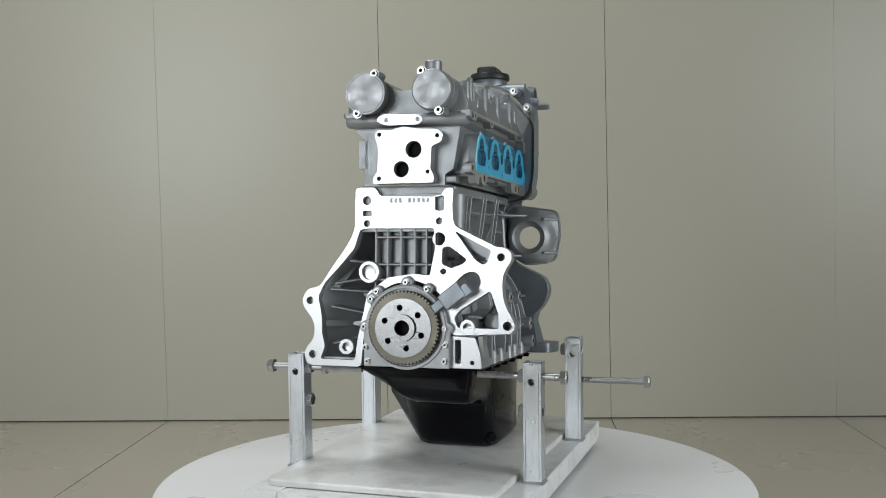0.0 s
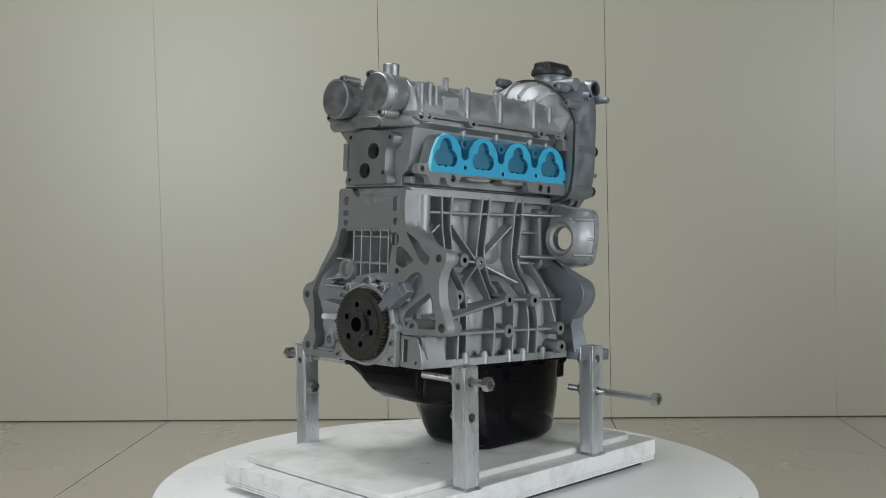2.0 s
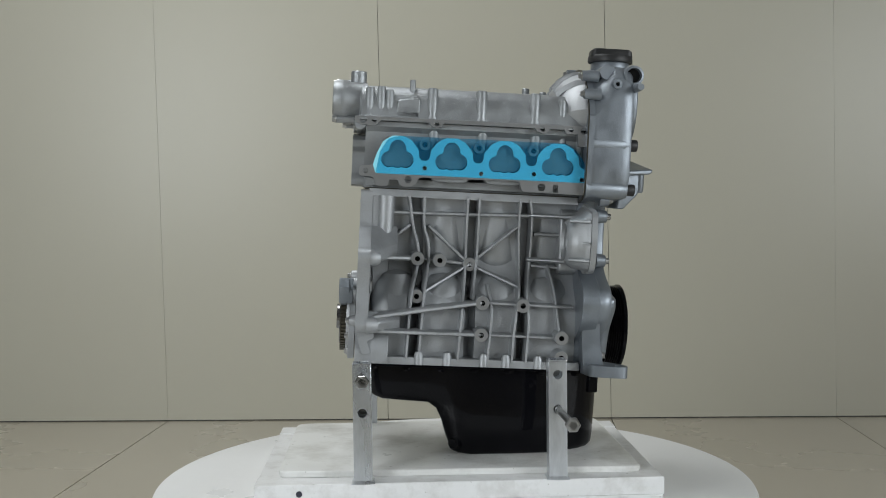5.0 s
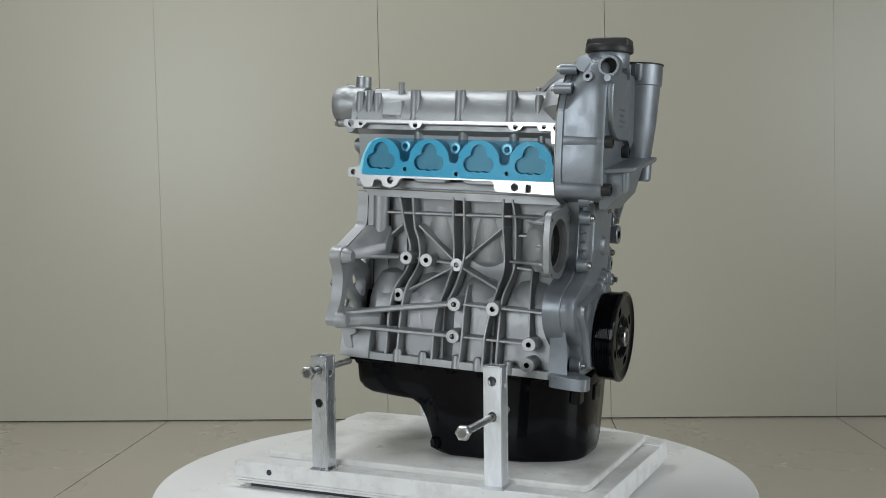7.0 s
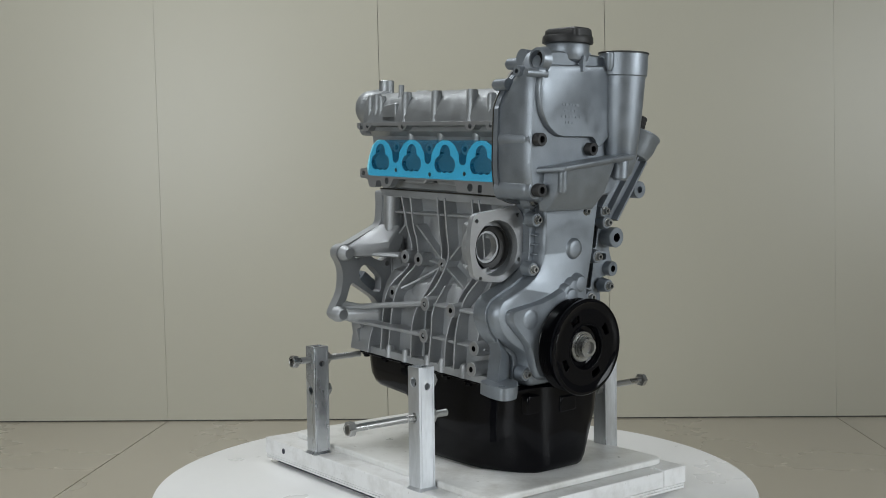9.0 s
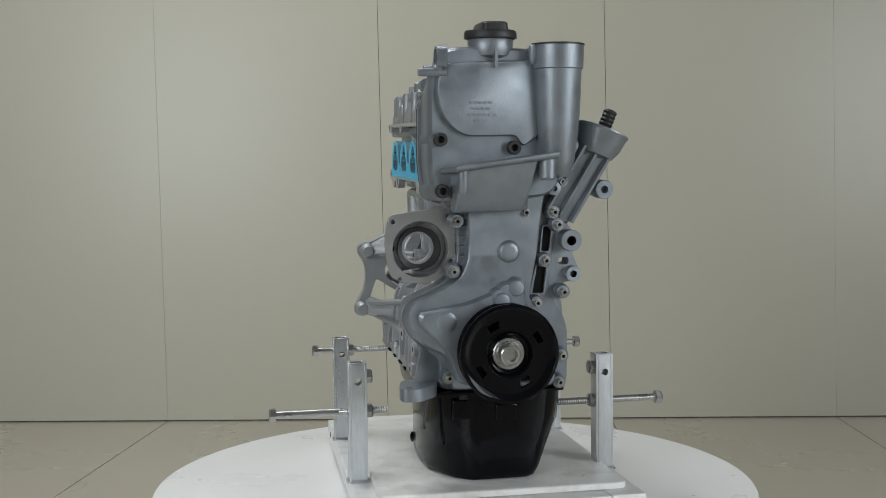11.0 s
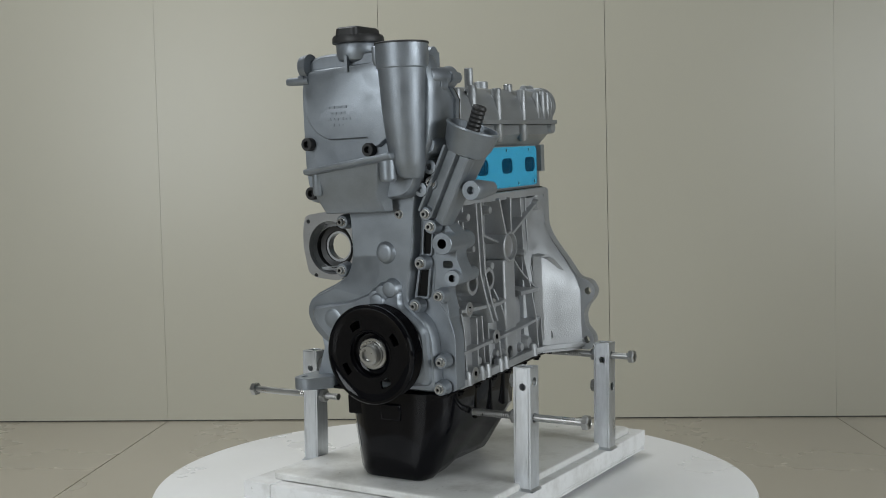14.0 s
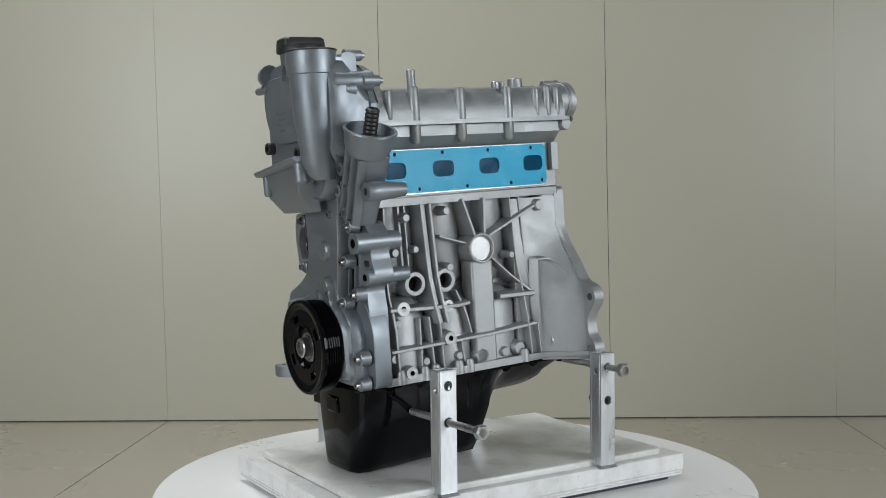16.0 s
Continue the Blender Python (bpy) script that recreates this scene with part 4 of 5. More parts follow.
for x, y in ((-0.1885, -0.0449), (-0.1765, 0.0526)):
    bm = bmesh.new()
    add_lathe(bm, (x + 0.014, y, 0.3155), (-1, 0, 0), [(0, 0.0275), (0.011, 0.0275), (0.0135, 0.0262), (0.0140, 0.0255)], 40, (0, 1), 0)
    for a in (115, 295) if y > 0 else (60, 250):
        p = (x + 0.012, y + 0.029 * math.cos(radians(a)), 0.3155 + 0.029 * math.sin(radians(a)))
        add_lathe(bm, p, (-1, 0, 0), [(-0.02, 0.006), (0.006, 0.006)], 14)
    cap = part("cam_cap", bm, [HEAD, MOTTLED], engine, "round machined camshaft end cap", 0.0006)
    for a in (115, 295) if y > 0 else (60, 250):
        bm = bmesh.new()
        torx(bm, (x + 0.006, y + 0.029 * math.cos(radians(a)), 0.3155 + 0.029 * math.sin(radians(a))), (-1, 0, 0), 0.0052, 0.0060)
        part("cap_screw", bm, [STEEL, HOLE], cap)
bm = bmesh.new()
add_lathe(bm, (-0.1531, -0.0369, 0.325), (0, 0, 1), [(0, 0.0135), (0.012, 0.0118), (0.0325, 0.0114), (0.0335, 0.0105), (0.0335, 0.0085), (0.02, 0.0082)], 26, (0, 1))
part("vent_pipe", bm, [HEAD, HOLE], engine, "short cast vent pipe")
# bolt columns on the cam housing
for x, h, r in ((-0.136, 0.333, 0.0065), (-0.120, 0.335, 0.0062), (-0.108, 0.331, 0.006), (-0.0475, 0.336, 0.0075), (0.022, 0.336, 0.0078), (0.0985, 0.336, 0.0078), (0.138, 0.330, 0.0058), (0.162, 0.334, 0.0058)):
    bm = bmesh.new()
    add_lathe(bm, (x, -0.077, 0.291), (0, 0, 1), [(0, r * 1.25), (0.008, r * 1.05), (h - 0.294, r), (h - 0.291, r * 0.8)], 18)
    part("bolt_column", bm, HEAD, engine)
    if r > 0.007 or x > 0.13:
        bm = bmesh.new()
        add_lathe(bm, (x + 0.004, -0.068, 0.279), (0, 0, -1), [(0, r * 1.05), (0.022, r * 0.95), (0.026, r * 0.6)], 16)
        part("bolt_column", bm, HEAD, engine)
for x, h, r in ((0.147, 0.333, 0.0058), (0.107, 0.338, 0.0072), (0.033, 0.336, 0.0072), (-0.047, 0.336, 0.0072), (-0.097, 0.334, 0.0055), (-0.117, 0.336, 0.006), (-0.134, 0.334, 0.0055)):
    bm = bmesh.new()
    add_lathe(bm, (x, 0.083, 0.262 if abs(x) < 0.11 and r > 0.007 else 0.292), (0, 0, 1), [(0, r * 0.7), (0.004, r * 1.05), (h - (0.262 if abs(x) < 0.11 and r > 0.007 else 0.292) - 0.003, r), (h - (0.262 if abs(x) < 0.11 and r > 0.007 else 0.292), r * 0.8)], 18)
    part("bolt_column", bm, HEAD, engine)
for x, y, z0, z1, r in ((0.107, 0.080, 0.330, 0.3605, 0.0058), (-0.076, -0.066, 0.325, 0.3475, 0.0042), (0.118, -0.02, 0.32, 0.345, 0.005), (-0.042, 0.064, 0.330, 0.345, 0.006), (-0.055, 0.060, 0.330, 0.345, 0.005)):
    bm = bmesh.new()
    add_lathe(bm, (x, y, z0), (0, 0, 1), [(0, r * 1.3), (0.006, r), (z1 - z0 - 0.001, r), (z1 - z0, r * 0.85)], 16)
    part("locating_pin", bm, HEAD, engine)
bm = bmesh.new()
add_rings(bm, [[(x, -0.078, z) for x, z in rnd([(-0.100, 0.293), (-0.064, 0.293), (-0.064, 0.322), (-0.098, 0.318)], 0.004, 2)], [(x, -0.084, z) for x, z in rnd([(-0.098, 0.293), (-0.066, 0.293), (-0.066, 0.320), (-0.096, 0.316)], 0.004, 2)]])
part("sensor_pad", bm, HEAD, engine, "", 0.001)
# rear machined plate
bm = bmesh.new()
rp = [(0.0435, 0.255), (0.0455, 0.262), (0.0393, 0.268), (0.024, 0.2665), (0.0056, 0.2714), (-0.02, 0.268), (-0.0440, 0.2665), (-0.0525, 0.260), (-0.0500, 0.250), (-0.0361, 0.244), (-0.0348, 0.213), (-0.0395, 0.205), (-0.0395, 0.1952), (0.0471, 0.1945), (0.0471, 0.203), (0.0410, 0.211), (0.0400, 0.245)]
add_plate(bm, "x", rnd(rp, 0.003, 2), [circ(-0.0108, 0.2403, 0.0115, 24), circ(0.0065, 0.2138, 0.0110, 24), *[circ(y, z, 0.003, 10) for y, z in ((0.0385, 0.2615), (-0.044, 0.2580), (-0.031, 0.2100), (0.0385, 0.2015))]], -0.158, -0.138, m0=1)
part("coolant_flange", bm, [HEAD, LAPPED, HOLE], engine, "machined coolant flange with two bores")
# dark box behind the two coolant bores, in place of their shaded depth
bm = bmesh.new()
add_box(bm, (-0.143, 0.0, 0.23), (0.002, 0.06, 0.06))
part("coolant_bore_shade", bm, HOLE, engine)
bm = bmesh.new()
add_plate(bm, "x", rnd([(0.044, 0.2805), (0.036, 0.2895), (-0.018, 0.2875), (-0.0245, 0.280), (-0.018, 0.2735), (0.030, 0.2735)], 0.006, 3), [circ(0.0285, 0.281, 0.003, 10), circ(-0.0165, 0.281, 0.003, 10)], -0.158, -0.135, m0=1)
part("lug_plate", bm, [HEAD, LAPPED, HOLE], engine)
bm = bmesh.new()
add_lathe(bm, (-0.148, 0.088, 0.2815), (0, -1, 0), [(0, 0.008), (0.003, 0.0095), (0.168, 0.0095), (0.172, 0.008)], 20)
part("rear_flange_bar", bm, HEAD, engine)
# exhaust film and ports
bm = bmesh.new()
eports = [rnd([(x - 0.0175, 0.2165), (x + 0.0175, 0.2165), (x + 0.0175, 0.2385), (x - 0.0175, 0.2385)], 0.009, 4) for x in (0.135, 0.0576, -0.0195, -0.0965)]
add_plate(bm, "y", rnd([(-0.118, 0.1945), (0.162, 0.1945), (0.162, 0.2555), (-0.118, 0.2555)], 0.006), eports, 0.060, 0.0700, m1=1)
part("exhaust_flange", bm, HEADM, engine, "", 0.0006)
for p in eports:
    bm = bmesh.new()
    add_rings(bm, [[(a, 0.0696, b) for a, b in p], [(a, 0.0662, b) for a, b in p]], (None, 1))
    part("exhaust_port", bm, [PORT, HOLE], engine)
EX_STUDS = ((0.134, 0.2495), (0.058, 0.2495), (-0.018, 0.2495), (-0.094, 0.2495), (0.098, 0.2015), (0.02, 0.2015), (-0.056, 0.2015), (-0.112, 0.202))
bm = bmesh.new()
add_plate(bm, "y", rnd([(-0.120, 0.1965), (0.160, 0.1965), (0.160, 0.2545), (-0.120, 0.2545)], 0.008, 4), eports + [circ(x, z, 0.0028, 10) for x, z in EX_STUDS], 0.0702, 0.0706)
part("film_bond", bm, BOND, engine, "light blue glued layer of the film")
for x, z in EX_STUDS:
    bm = bmesh.new()
    add_lathe(bm, (x, 0.0695, z), (0, 1, 0), [(0, 0.0027), (0.0009, 0.0027)], 10)
    part("stud_hole", bm, HOLE, engine)
bm = bmesh.new()
add_plate(bm, "y", rnd([(-0.120, 0.1965), (0.160, 0.1965), (0.160, 0.2545), (-0.120, 0.2545)], 0.008, 4), [circ(x, z, 0.0028, 10) for x, z in ((0.134, 0.2495), (0.058, 0.2495), (-0.018, 0.2495), (-0.094, 0.2495), (0.098, 0.2015), (0.02, 0.2015), (-0.056, 0.2015), (-0.112, 0.202))], 0.0712, 0.0716)
part("exhaust_film", bm, FILM, engine, "glossy translucent blue protective film")

# ---- timing cover ----
COV = [COVER, MACHINED, HOLE]
bm = bmesh.new()
up_o = [(-0.0850, 0.378), (-0.062, 0.383), (0.030, 0.382), (0.085, 0.376), (0.098, 0.345), (0.094, 0.264), (0.076, 0.236), (0.060, 0.198), (-0.060, 0.186), (-0.0936, 0.196), (-0.1005, 0.2336), (-0.1005, 0.340)]


def dense(poly, step=0.008):
    """The polygon with its long edges divided."""
    out = []
    for p, q in zip(poly, poly[1:] + poly[:1]):
        n = max(1, int(math.dist(p, q) / step))
        out += [(p[0] + (q[0] - p[0]) * i / n, p[1] + (q[1] - p[1]) * i / n) for i in range(n)]
    return out


def arched(poly, lift):
    """The outline cut off by the arch over the camshafts, raised by lift."""
    top = lambda y: 0.285 + lift + 0.095 * max(0.0, 1 - (y / 0.104) ** 2) ** 0.55
    return [(y, min(z, max(top(y), 0.26))) for y, z in poly]


up_d = dense(rnd(up_o, 0.016, 4))
add_rings(bm, [[(x, y * k, 0.29 + (z - 0.29) * k) for y, z in arched(up_d, lift)] for x, k, lift in ((0.172, 1.0, 0.0), (0.186, 1.0, 0.004), (0.200, 1.0, 0.022), (0.210, 1.0, 0.06), (0.214, 1.0, 0.12), (0.222, 1.0, 0.2), (0.232, 0.985, 0.2), (0.236, 0.955, 0.2))])
up = part("timing_cover", bm, COVER, engine, "smooth grey die-cast timing cover", 0.0)
bm = bmesh.new()
add_plate(bm, "x", [(y * 1.035, 0.29 + (z - 0.29) * 1.03) for y, z in arched(up_d, 0.0)], [], 0.173, 0.181)
part("cover_rim", bm, COVER, up, "", 0.0012)
bm = bmesh.new()
add_plate(bm, "x", [(y * 1.04, 0.29 + (z - 0.29) * 1.035) for y, z in arched(up_d, 0.0)], [[(y * 1.005, 0.29 + (z - 0.29) * 1.0) for y, z in arched(up_d, 0.0)]], 0.1712, 0.1728)
part("cover_gasket", bm, DARKSTEEL, up, "thin metal gasket")
# raised dome with its stepped lower edge
bm = bmesh.new()
dome = [(-0.093, 0.335), (-0.085, 0.362), (0.045, 0.368), (0.045, 0.280), (0.0186, 0.2588), (0.0105, 0.274), (-0.0142, 0.2735), (-0.0569, 0.273), (-0.0745, 0.284), (-0.0883, 0.304)]
add_rings(bm, [[(x, -0.03 + (y + 0.03) * k, 0.31 + (z - 0.31) * k) for y, z in rnd(dome, 0.012, 4)] for x, k in ((0.230, 1.0), (0.2395, 1.0), (0.2425, 0.985), (0.2435, 0.965))])
part("cover_dome", bm, COVER, up)
for row, (y0, n) in enumerate(((-0.050, 5), (-0.046, 4), (-0.050, 6), (-0.044, 3))):
    for i in range(n):
        bm = bmesh.new()
        add_box(bm, (0.2437, y0 + i * 0.0062, 0.314 - row * 0.0075), (0.0010, 0.0034 + 0.0008 * ((i * 5 + row) % 3), 0.0030))
        part("cast_mark", bm, COVER, up)
flange_o = [(-0.064, 0.20), (0.072, 0.205), (0.080, 0.185), (0.078, 0.160), (0.071, 0.120), (0.066, 0.070), (0.084, 0.048), (0.0935, 0.020), (0.0935, -0.0545), (-0.080, -0.0545), (-0.078, -0.014), (-0.104, 0.002), (-0.122, 0.020), (-0.131, 0.0435), (-0.124, 0.0640), (-0.078, 0.085), (-0.060, 0.099), (-0.055, 0.120), (-0.056, 0.175)]
bm = bmesh.new()
add_plate(bm, "x", rnd(flange_o, 0.010, 3), [], 0.172, 0.1965)
part("cover_flange", bm, COVER, up, "", 0.0015)
low_o = [(-0.055, 0.215), (0.060, 0.225), (0.056, 0.200), (0.0510, 0.167), (0.0480, 0.131), (0.0415, 0.095), (0.0370, 0.0660), (0.0460, 0.0530), (0.0650, 0.0369), (0.0720, 0.0151), (0.0745, -0.0545), (-0.068, -0.0545), (-0.072, -0.010), (-0.1005, 0.0047), (-0.119, 0.021), (-0.128, 0.0432), (-0.1213, 0.0618), (-0.0759, 0.0818), (-0.057, 0.095), (-0.0470, 0.117), (-0.0461, 0.146), (-0.0475, 0.1786)]
bm = bmesh.new()
add_rings(bm, [[(x, y * k, 0.06 + (z - 0.06) * k) for y, z in rnd(low_o, 0.012, 4)] for x, k in ((0.180, 1.0), (0.203, 1.0), (0.2095, 0.985), (0.2135, 0.96), (0.2150, 0.92))])
part("lower_cover", bm, COVER, up)
bm = bmesh.new()
add_rings(bm, [[(x, -0.02 + (y + 0.02) * k, 0.02 + (z - 0.02) * k) for y, z in rnd([(-0.112, 0.038), (-0.112, 0.052), (-0.05, 0.062), (0.012, 0.086), (0.03, 0.080), (0.030, 0.06), (0.066, 0.03), (0.070, -0.045), (-0.06, -0.045), (-0.075, 0.0)], 0.014, 4)] for x, k in ((0.213, 1.0), (0.220, 0.98), (0.2235, 0.93))])
part("cover_swell", bm, COVER, up)
for y, z, r, h in ((0.0077, 0.1265, 0.0130, 0.007), (0.0155, 0.0800, 0.0120, 0.012), (0.004, 0.0750, 0.0120, 0.011), (-0.007, 0.0690, 0.0110, 0.011), (-0.003, 0.0640, 0.0115, 0.014), (-0.075, 0.0385, 0.0165, 0.0105)):
    bm = bmesh.new()
    add_lathe(bm, (0.213, y, z), (1, 0, 0), [(0, r * 1.22), (h * 0.5, r * 1.05), (h * 0.85, r * 0.93), (h, r * 0.8), (h * 1.06, r * 0.45)], 28)
    part("cast_bump", bm, COVER, up)
# shelf bracket across the cover
bm = bmesh.new()
sh = lambda z, dz, x1: [(0.230, -0.088, z - 0.004), (x1, -0.073, z), (x1, 0.056, z + dz), (0.230, 0.062, z + dz)]
add_rings(bm, [sh(0.2370, 0.0175, 0.275), sh(0.2325, 0.0175, 0.275), sh(0.2295, 0.0165, 0.270)])
add_rings(bm, [[(0.228, -0.075, 0.231), (0.264, -0.066, 0.231), (0.262, 0.033, 0.246), (0.228, 0.040, 0.246)], [(0.228, -0.075, 0.200), (0.256, -0.068, 0.200), (0.254, 0.022, 0.203), (0.228, 0.030, 0.203)], [(0.226, -0.07, 0.178), (0.236, -0.068, 0.178), (0.234, 0.02, 0.180), (0.226, 0.03, 0.180)]])
part("mount_shelf", bm, COVER, up, "cast mounting shelf", 0.002)
for y, z, r in ((-0.0625, 0.203, 0.0065), (0.0445, 0.2190, 0.0110)):
    bm = bmesh.new()
    add_lathe(bm, (0.259, y, z), (0, 0, 1), [(0, r * 0.7), (0.003, r * 0.95), (0.030, r)], 20)
    part("mount_post", bm, COVER, up)
for y, z in ((-0.087, 0.2688), (0.0065, 0.2588), (-0.0843, 0.2055)):
    bm = bmesh.new()
    add_lathe(bm, (0.226, y, z), (1, 0, 0), [(0, 0.0135), (0.008, 0.012), (0.0085, 0.010)], 22)
    part("bolt_seat", bm, COVER, up)
    bm = bmesh.new()
    add_lathe(bm, (0.234, y, z), (1, 0, 0), [(0, 0.0085), (0.011, 0.0085), (0.012, 0.0078), (0.012, 0.0045), (0.005, 0.004)], 20)
    part("socket_screw", bm, RUBBER, up, "black socket screw")
for y, z in ((0.0572, 0.1135), (0.0463, 0.0586), (0.0812, -0.012), (0.0779, -0.0471), (0.074, 0.160), (0.068, 0.176), (0.078, 0.215), (0.030, 0.176), (-0.060, 0.166), (-0.064, 0.102), (-0.070, -0.035), (0.09, 0.335), (-0.068, 0.19), (0.082, 0.072)):
    bm = bmesh.new()
    add_lathe(bm, (0.200, y, z), (1, 0, 0), [(0, 0.0105), (0.013, 0.0088), (0.0138, 0.008)], 18)
    s = part("cover_boss", bm, COVER, up)
    bm = bmesh.new()
    torx(bm, (0.2135, y, z), (1, 0, 0), 0.0046, 0.006)
    part("cover_screw", bm, [STEEL, HOLE], s)
for pts in ([(0.0576, 0.1564), (0.0691, 0.1563), (0.0657, 0.1241), (0.055, 0.1242)], [(0.0496, 0.1055), (0.0625, 0.1054), (0.0583, 0.0693), (0.0432, 0.0693)]):
    bm = bmesh.new()
    add_plate(bm, "x", rnd(pts, 0.0025, 3), [], 0.1950, 0.1972)
    slot = part("window_recess", bm, HOLE, up, "dark slot in the cover")
    cy, cz = sum(p[0] for p in pts) / 4, sum(p[1] for p in pts) / 4
    big = [(cy + (y - cy) * 1.42, cz + (z - cz) * 1.16) for y, z in pts]
    bm = bmesh.new()
    add_plate(bm, "x", rnd(big, 0.004, 3), [rnd(pts, 0.0025, 3)], 0.190, 0.2015)
    part("slot_frame", bm, COVER, up, "", 0.0012)
for y, z, r in ((-0.0875, 0.2688, 0.0145), (-0.0855, 0.2055, 0.0140), (0.0860, 0.345, 0.0130), (0.084, 0.262, 0.0125)):
    bm = bmesh.new()
    add_lathe(bm, (0.1735, y, z), (1, 0, 0), [(0, r * 1.15), (0.01, r), (0.052, r * 0.96), (0.056, r * 0.8)], 24)
    part("flank_column", bm, COVER, up)
# side lugs and screw towers beside the cover
for p0, p1, r in (((0.2166, 0.0913, 0.1387), (0.150, 0.0913, 0.1387), 0.0140), ((0.206, 0.098, 0.094), (0.135, 0.092, 0.094), 0.0105)):
    bm = bmesh.new()
    add_lathe(bm, p0, Vector(p1) - Vector(p0), [(0, r * 0.45), (0, r * 0.95), (0.001, r), (0.066, r * 0.9)], 22, (None, 0))
    add_lathe(bm, p0, Vector(p1) - Vector(p0), [(0, r * 0.45), (0.02, r * 0.42)], 16, (None, 1), 1)
    part("mounting_boss", bm, [COVER, HOLE], engine)
bm = bmesh.new()
add_plate(bm, "x", rnd([(0.050, 0.165), (0.086, 0.165), (0.106, 0.142), (0.098, 0.122), (0.108, 0.100), (0.106, 0.086), (0.080, 0.080), (0.086, 0.050), (0.086, -0.052), (0.05, -0.052)], 0.008, 3), [rnd([(0.080, 0.115), (0.094, 0.115), (0.094, 0.106), (0.080, 0.106)], 0.003, 2)], 0.168, 0.196)
part("side_bracket", bm, COVER, engine, "", 0.002)
# oil filler neck and cap
NX, NY = 0.2165, -0.0185
bm = bmesh.new()
add_lathe(bm, (NX, NY, 0.350), (0, 0, 1), [(0.010, 0.010), (0.0175, 0.0185), (0.022, 0.0262), (0.028, 0.0282), (0.041, 0.0285), (0.0425, 0.0275), (0.0425, 0.022)], 36)
add_box(bm, (NX + 0.027, NY, 0.367), (0.008, 0.004, 0.020))
add_lathe(bm, (0.200, -0.083, 0.372), (0, 1, 0), [(0, 0.011), (0.165, 0.011)], 20)
part("filler_neck", bm, COVER, engine)
bm = bmesh.new()
rim = [(0.0325 + 0.0007 * (i % 2)) for i in range(48)]
ringv = lambda k, z: [(NX + rim[i] * k * math.cos(2 * math.pi * i / 48), NY + rim[i] * k * math.sin(2 * math.pi * i / 48), z) for i in range(48)]
add_rings(bm, [ringv(0.90, 0.3925), ringv(0.99, 0.3935), ringv(1.0, 0.3950), ringv(0.99, 0.4005), ringv(0.95, 0.4030), ringv(0.60, 0.4036)])
cap = part("oil_cap", bm, RUBBER, engine, "black ribbed plastic oil filler cap", 0.0)
bm = bmesh.new()
add_rings(bm, [[(NX + a, NY + b, z) for a, b in rnd([(-0.031 * k, -0.0165 * k), (0.031 * k, -0.0165 * k), (0.031 * k, 0.0165 * k), (-0.031 * k, 0.0165 * k)], 0.008, 4)] for z, k in ((0.402, 1.0), (0.4105, 0.96), (0.4128, 0.86))])
part("grip", bm, RUBBER, cap)
# oil separator tower
TX, TY = 0.2420, 0.0610
bm = bmesh.new()
tower = [(0.222, 0.013, 0.012), (0.228, 0.018, 0.006), (0.245, 0.0225, 0.003), (0.30, 0.0270, 0.0), (0.355, 0.0302, 0.0), (0.3565, 0.0320, 0.0), (0.370, 0.0325, 0.0), (0.3845, 0.0325, 0.0)]
add_rings(bm, [[(TX - o * 0.5 + r * math.cos(2 * math.pi * i / 40), TY + o * 0.4 + r * math.sin(2 * math.pi * i / 40), z) for i in range(40)] for z, r, o in tower])
add_rings(bm, [[(0.19, 0.03, z), (0.19, 0.084, z), (TX, 0.084 - dz, z), (TX, 0.03 + dz, z)] for z, dz in ((0.230, 0.012), (0.30, 0.004), (0.376, 0.0))])
tow = part("separator_tower", bm, COVER, engine, "tall tapered cast oil separator tower", 0.0)
bm = bmesh.new()
add_lathe(bm, (TX, TY, 0.3845), (0, 0, 1), [(0, 0.0335), (0.0018, 0.0335), (0.0024, 0.0325)], 40)
part("tower_lid", bm, RUBBER, tow)
bm = bmesh.new()
add_lathe(bm, (TX + 0.006, TY - 0.033, 0.355), (0, 0, 1), [(0.006, 0.003), (0.012, 0.0055), (0.0285, 0.0055), (0.0295, 0.0045)], 16)
part("lid_screw", bm, COVER, tow)
# spigot and mounting hole on the intake side of the cover
bm = bmesh.new()
add_lathe(bm, (0.241, -0.080, 0.350), (0, -1, 0), [(0, 0.0055), (0.032, 0.0052), (0.0345, 0.0046)], 18)
part("spigot", bm, COVER, up)
bm = bmesh.new()
add_lathe(bm, (0.2360, -0.080, 0.3680), (0, -1, 0), [(0, 0.016), (0.012, 0.0140), (0.0125, 0.0108), (0.004, 0.010)], 24, (0, 1))
add_lathe(bm, (0.211, -0.090, 0.3535), (0, -1, 0), [(0, 0.008), (0.012, 0.0065), (0.0122, 0.003), (0.006, 0.003)], 16, (0, 1))
add_lathe(bm, (0.240, -0.086, 0.3525), (0, -1, 0), [(0, 0.007), (0.010, 0.0055), (0.0102, 0.003), (0.006, 0.003)], 16, (0, 1))
part("sensor_socket", bm, [COVER, HOLE], up)
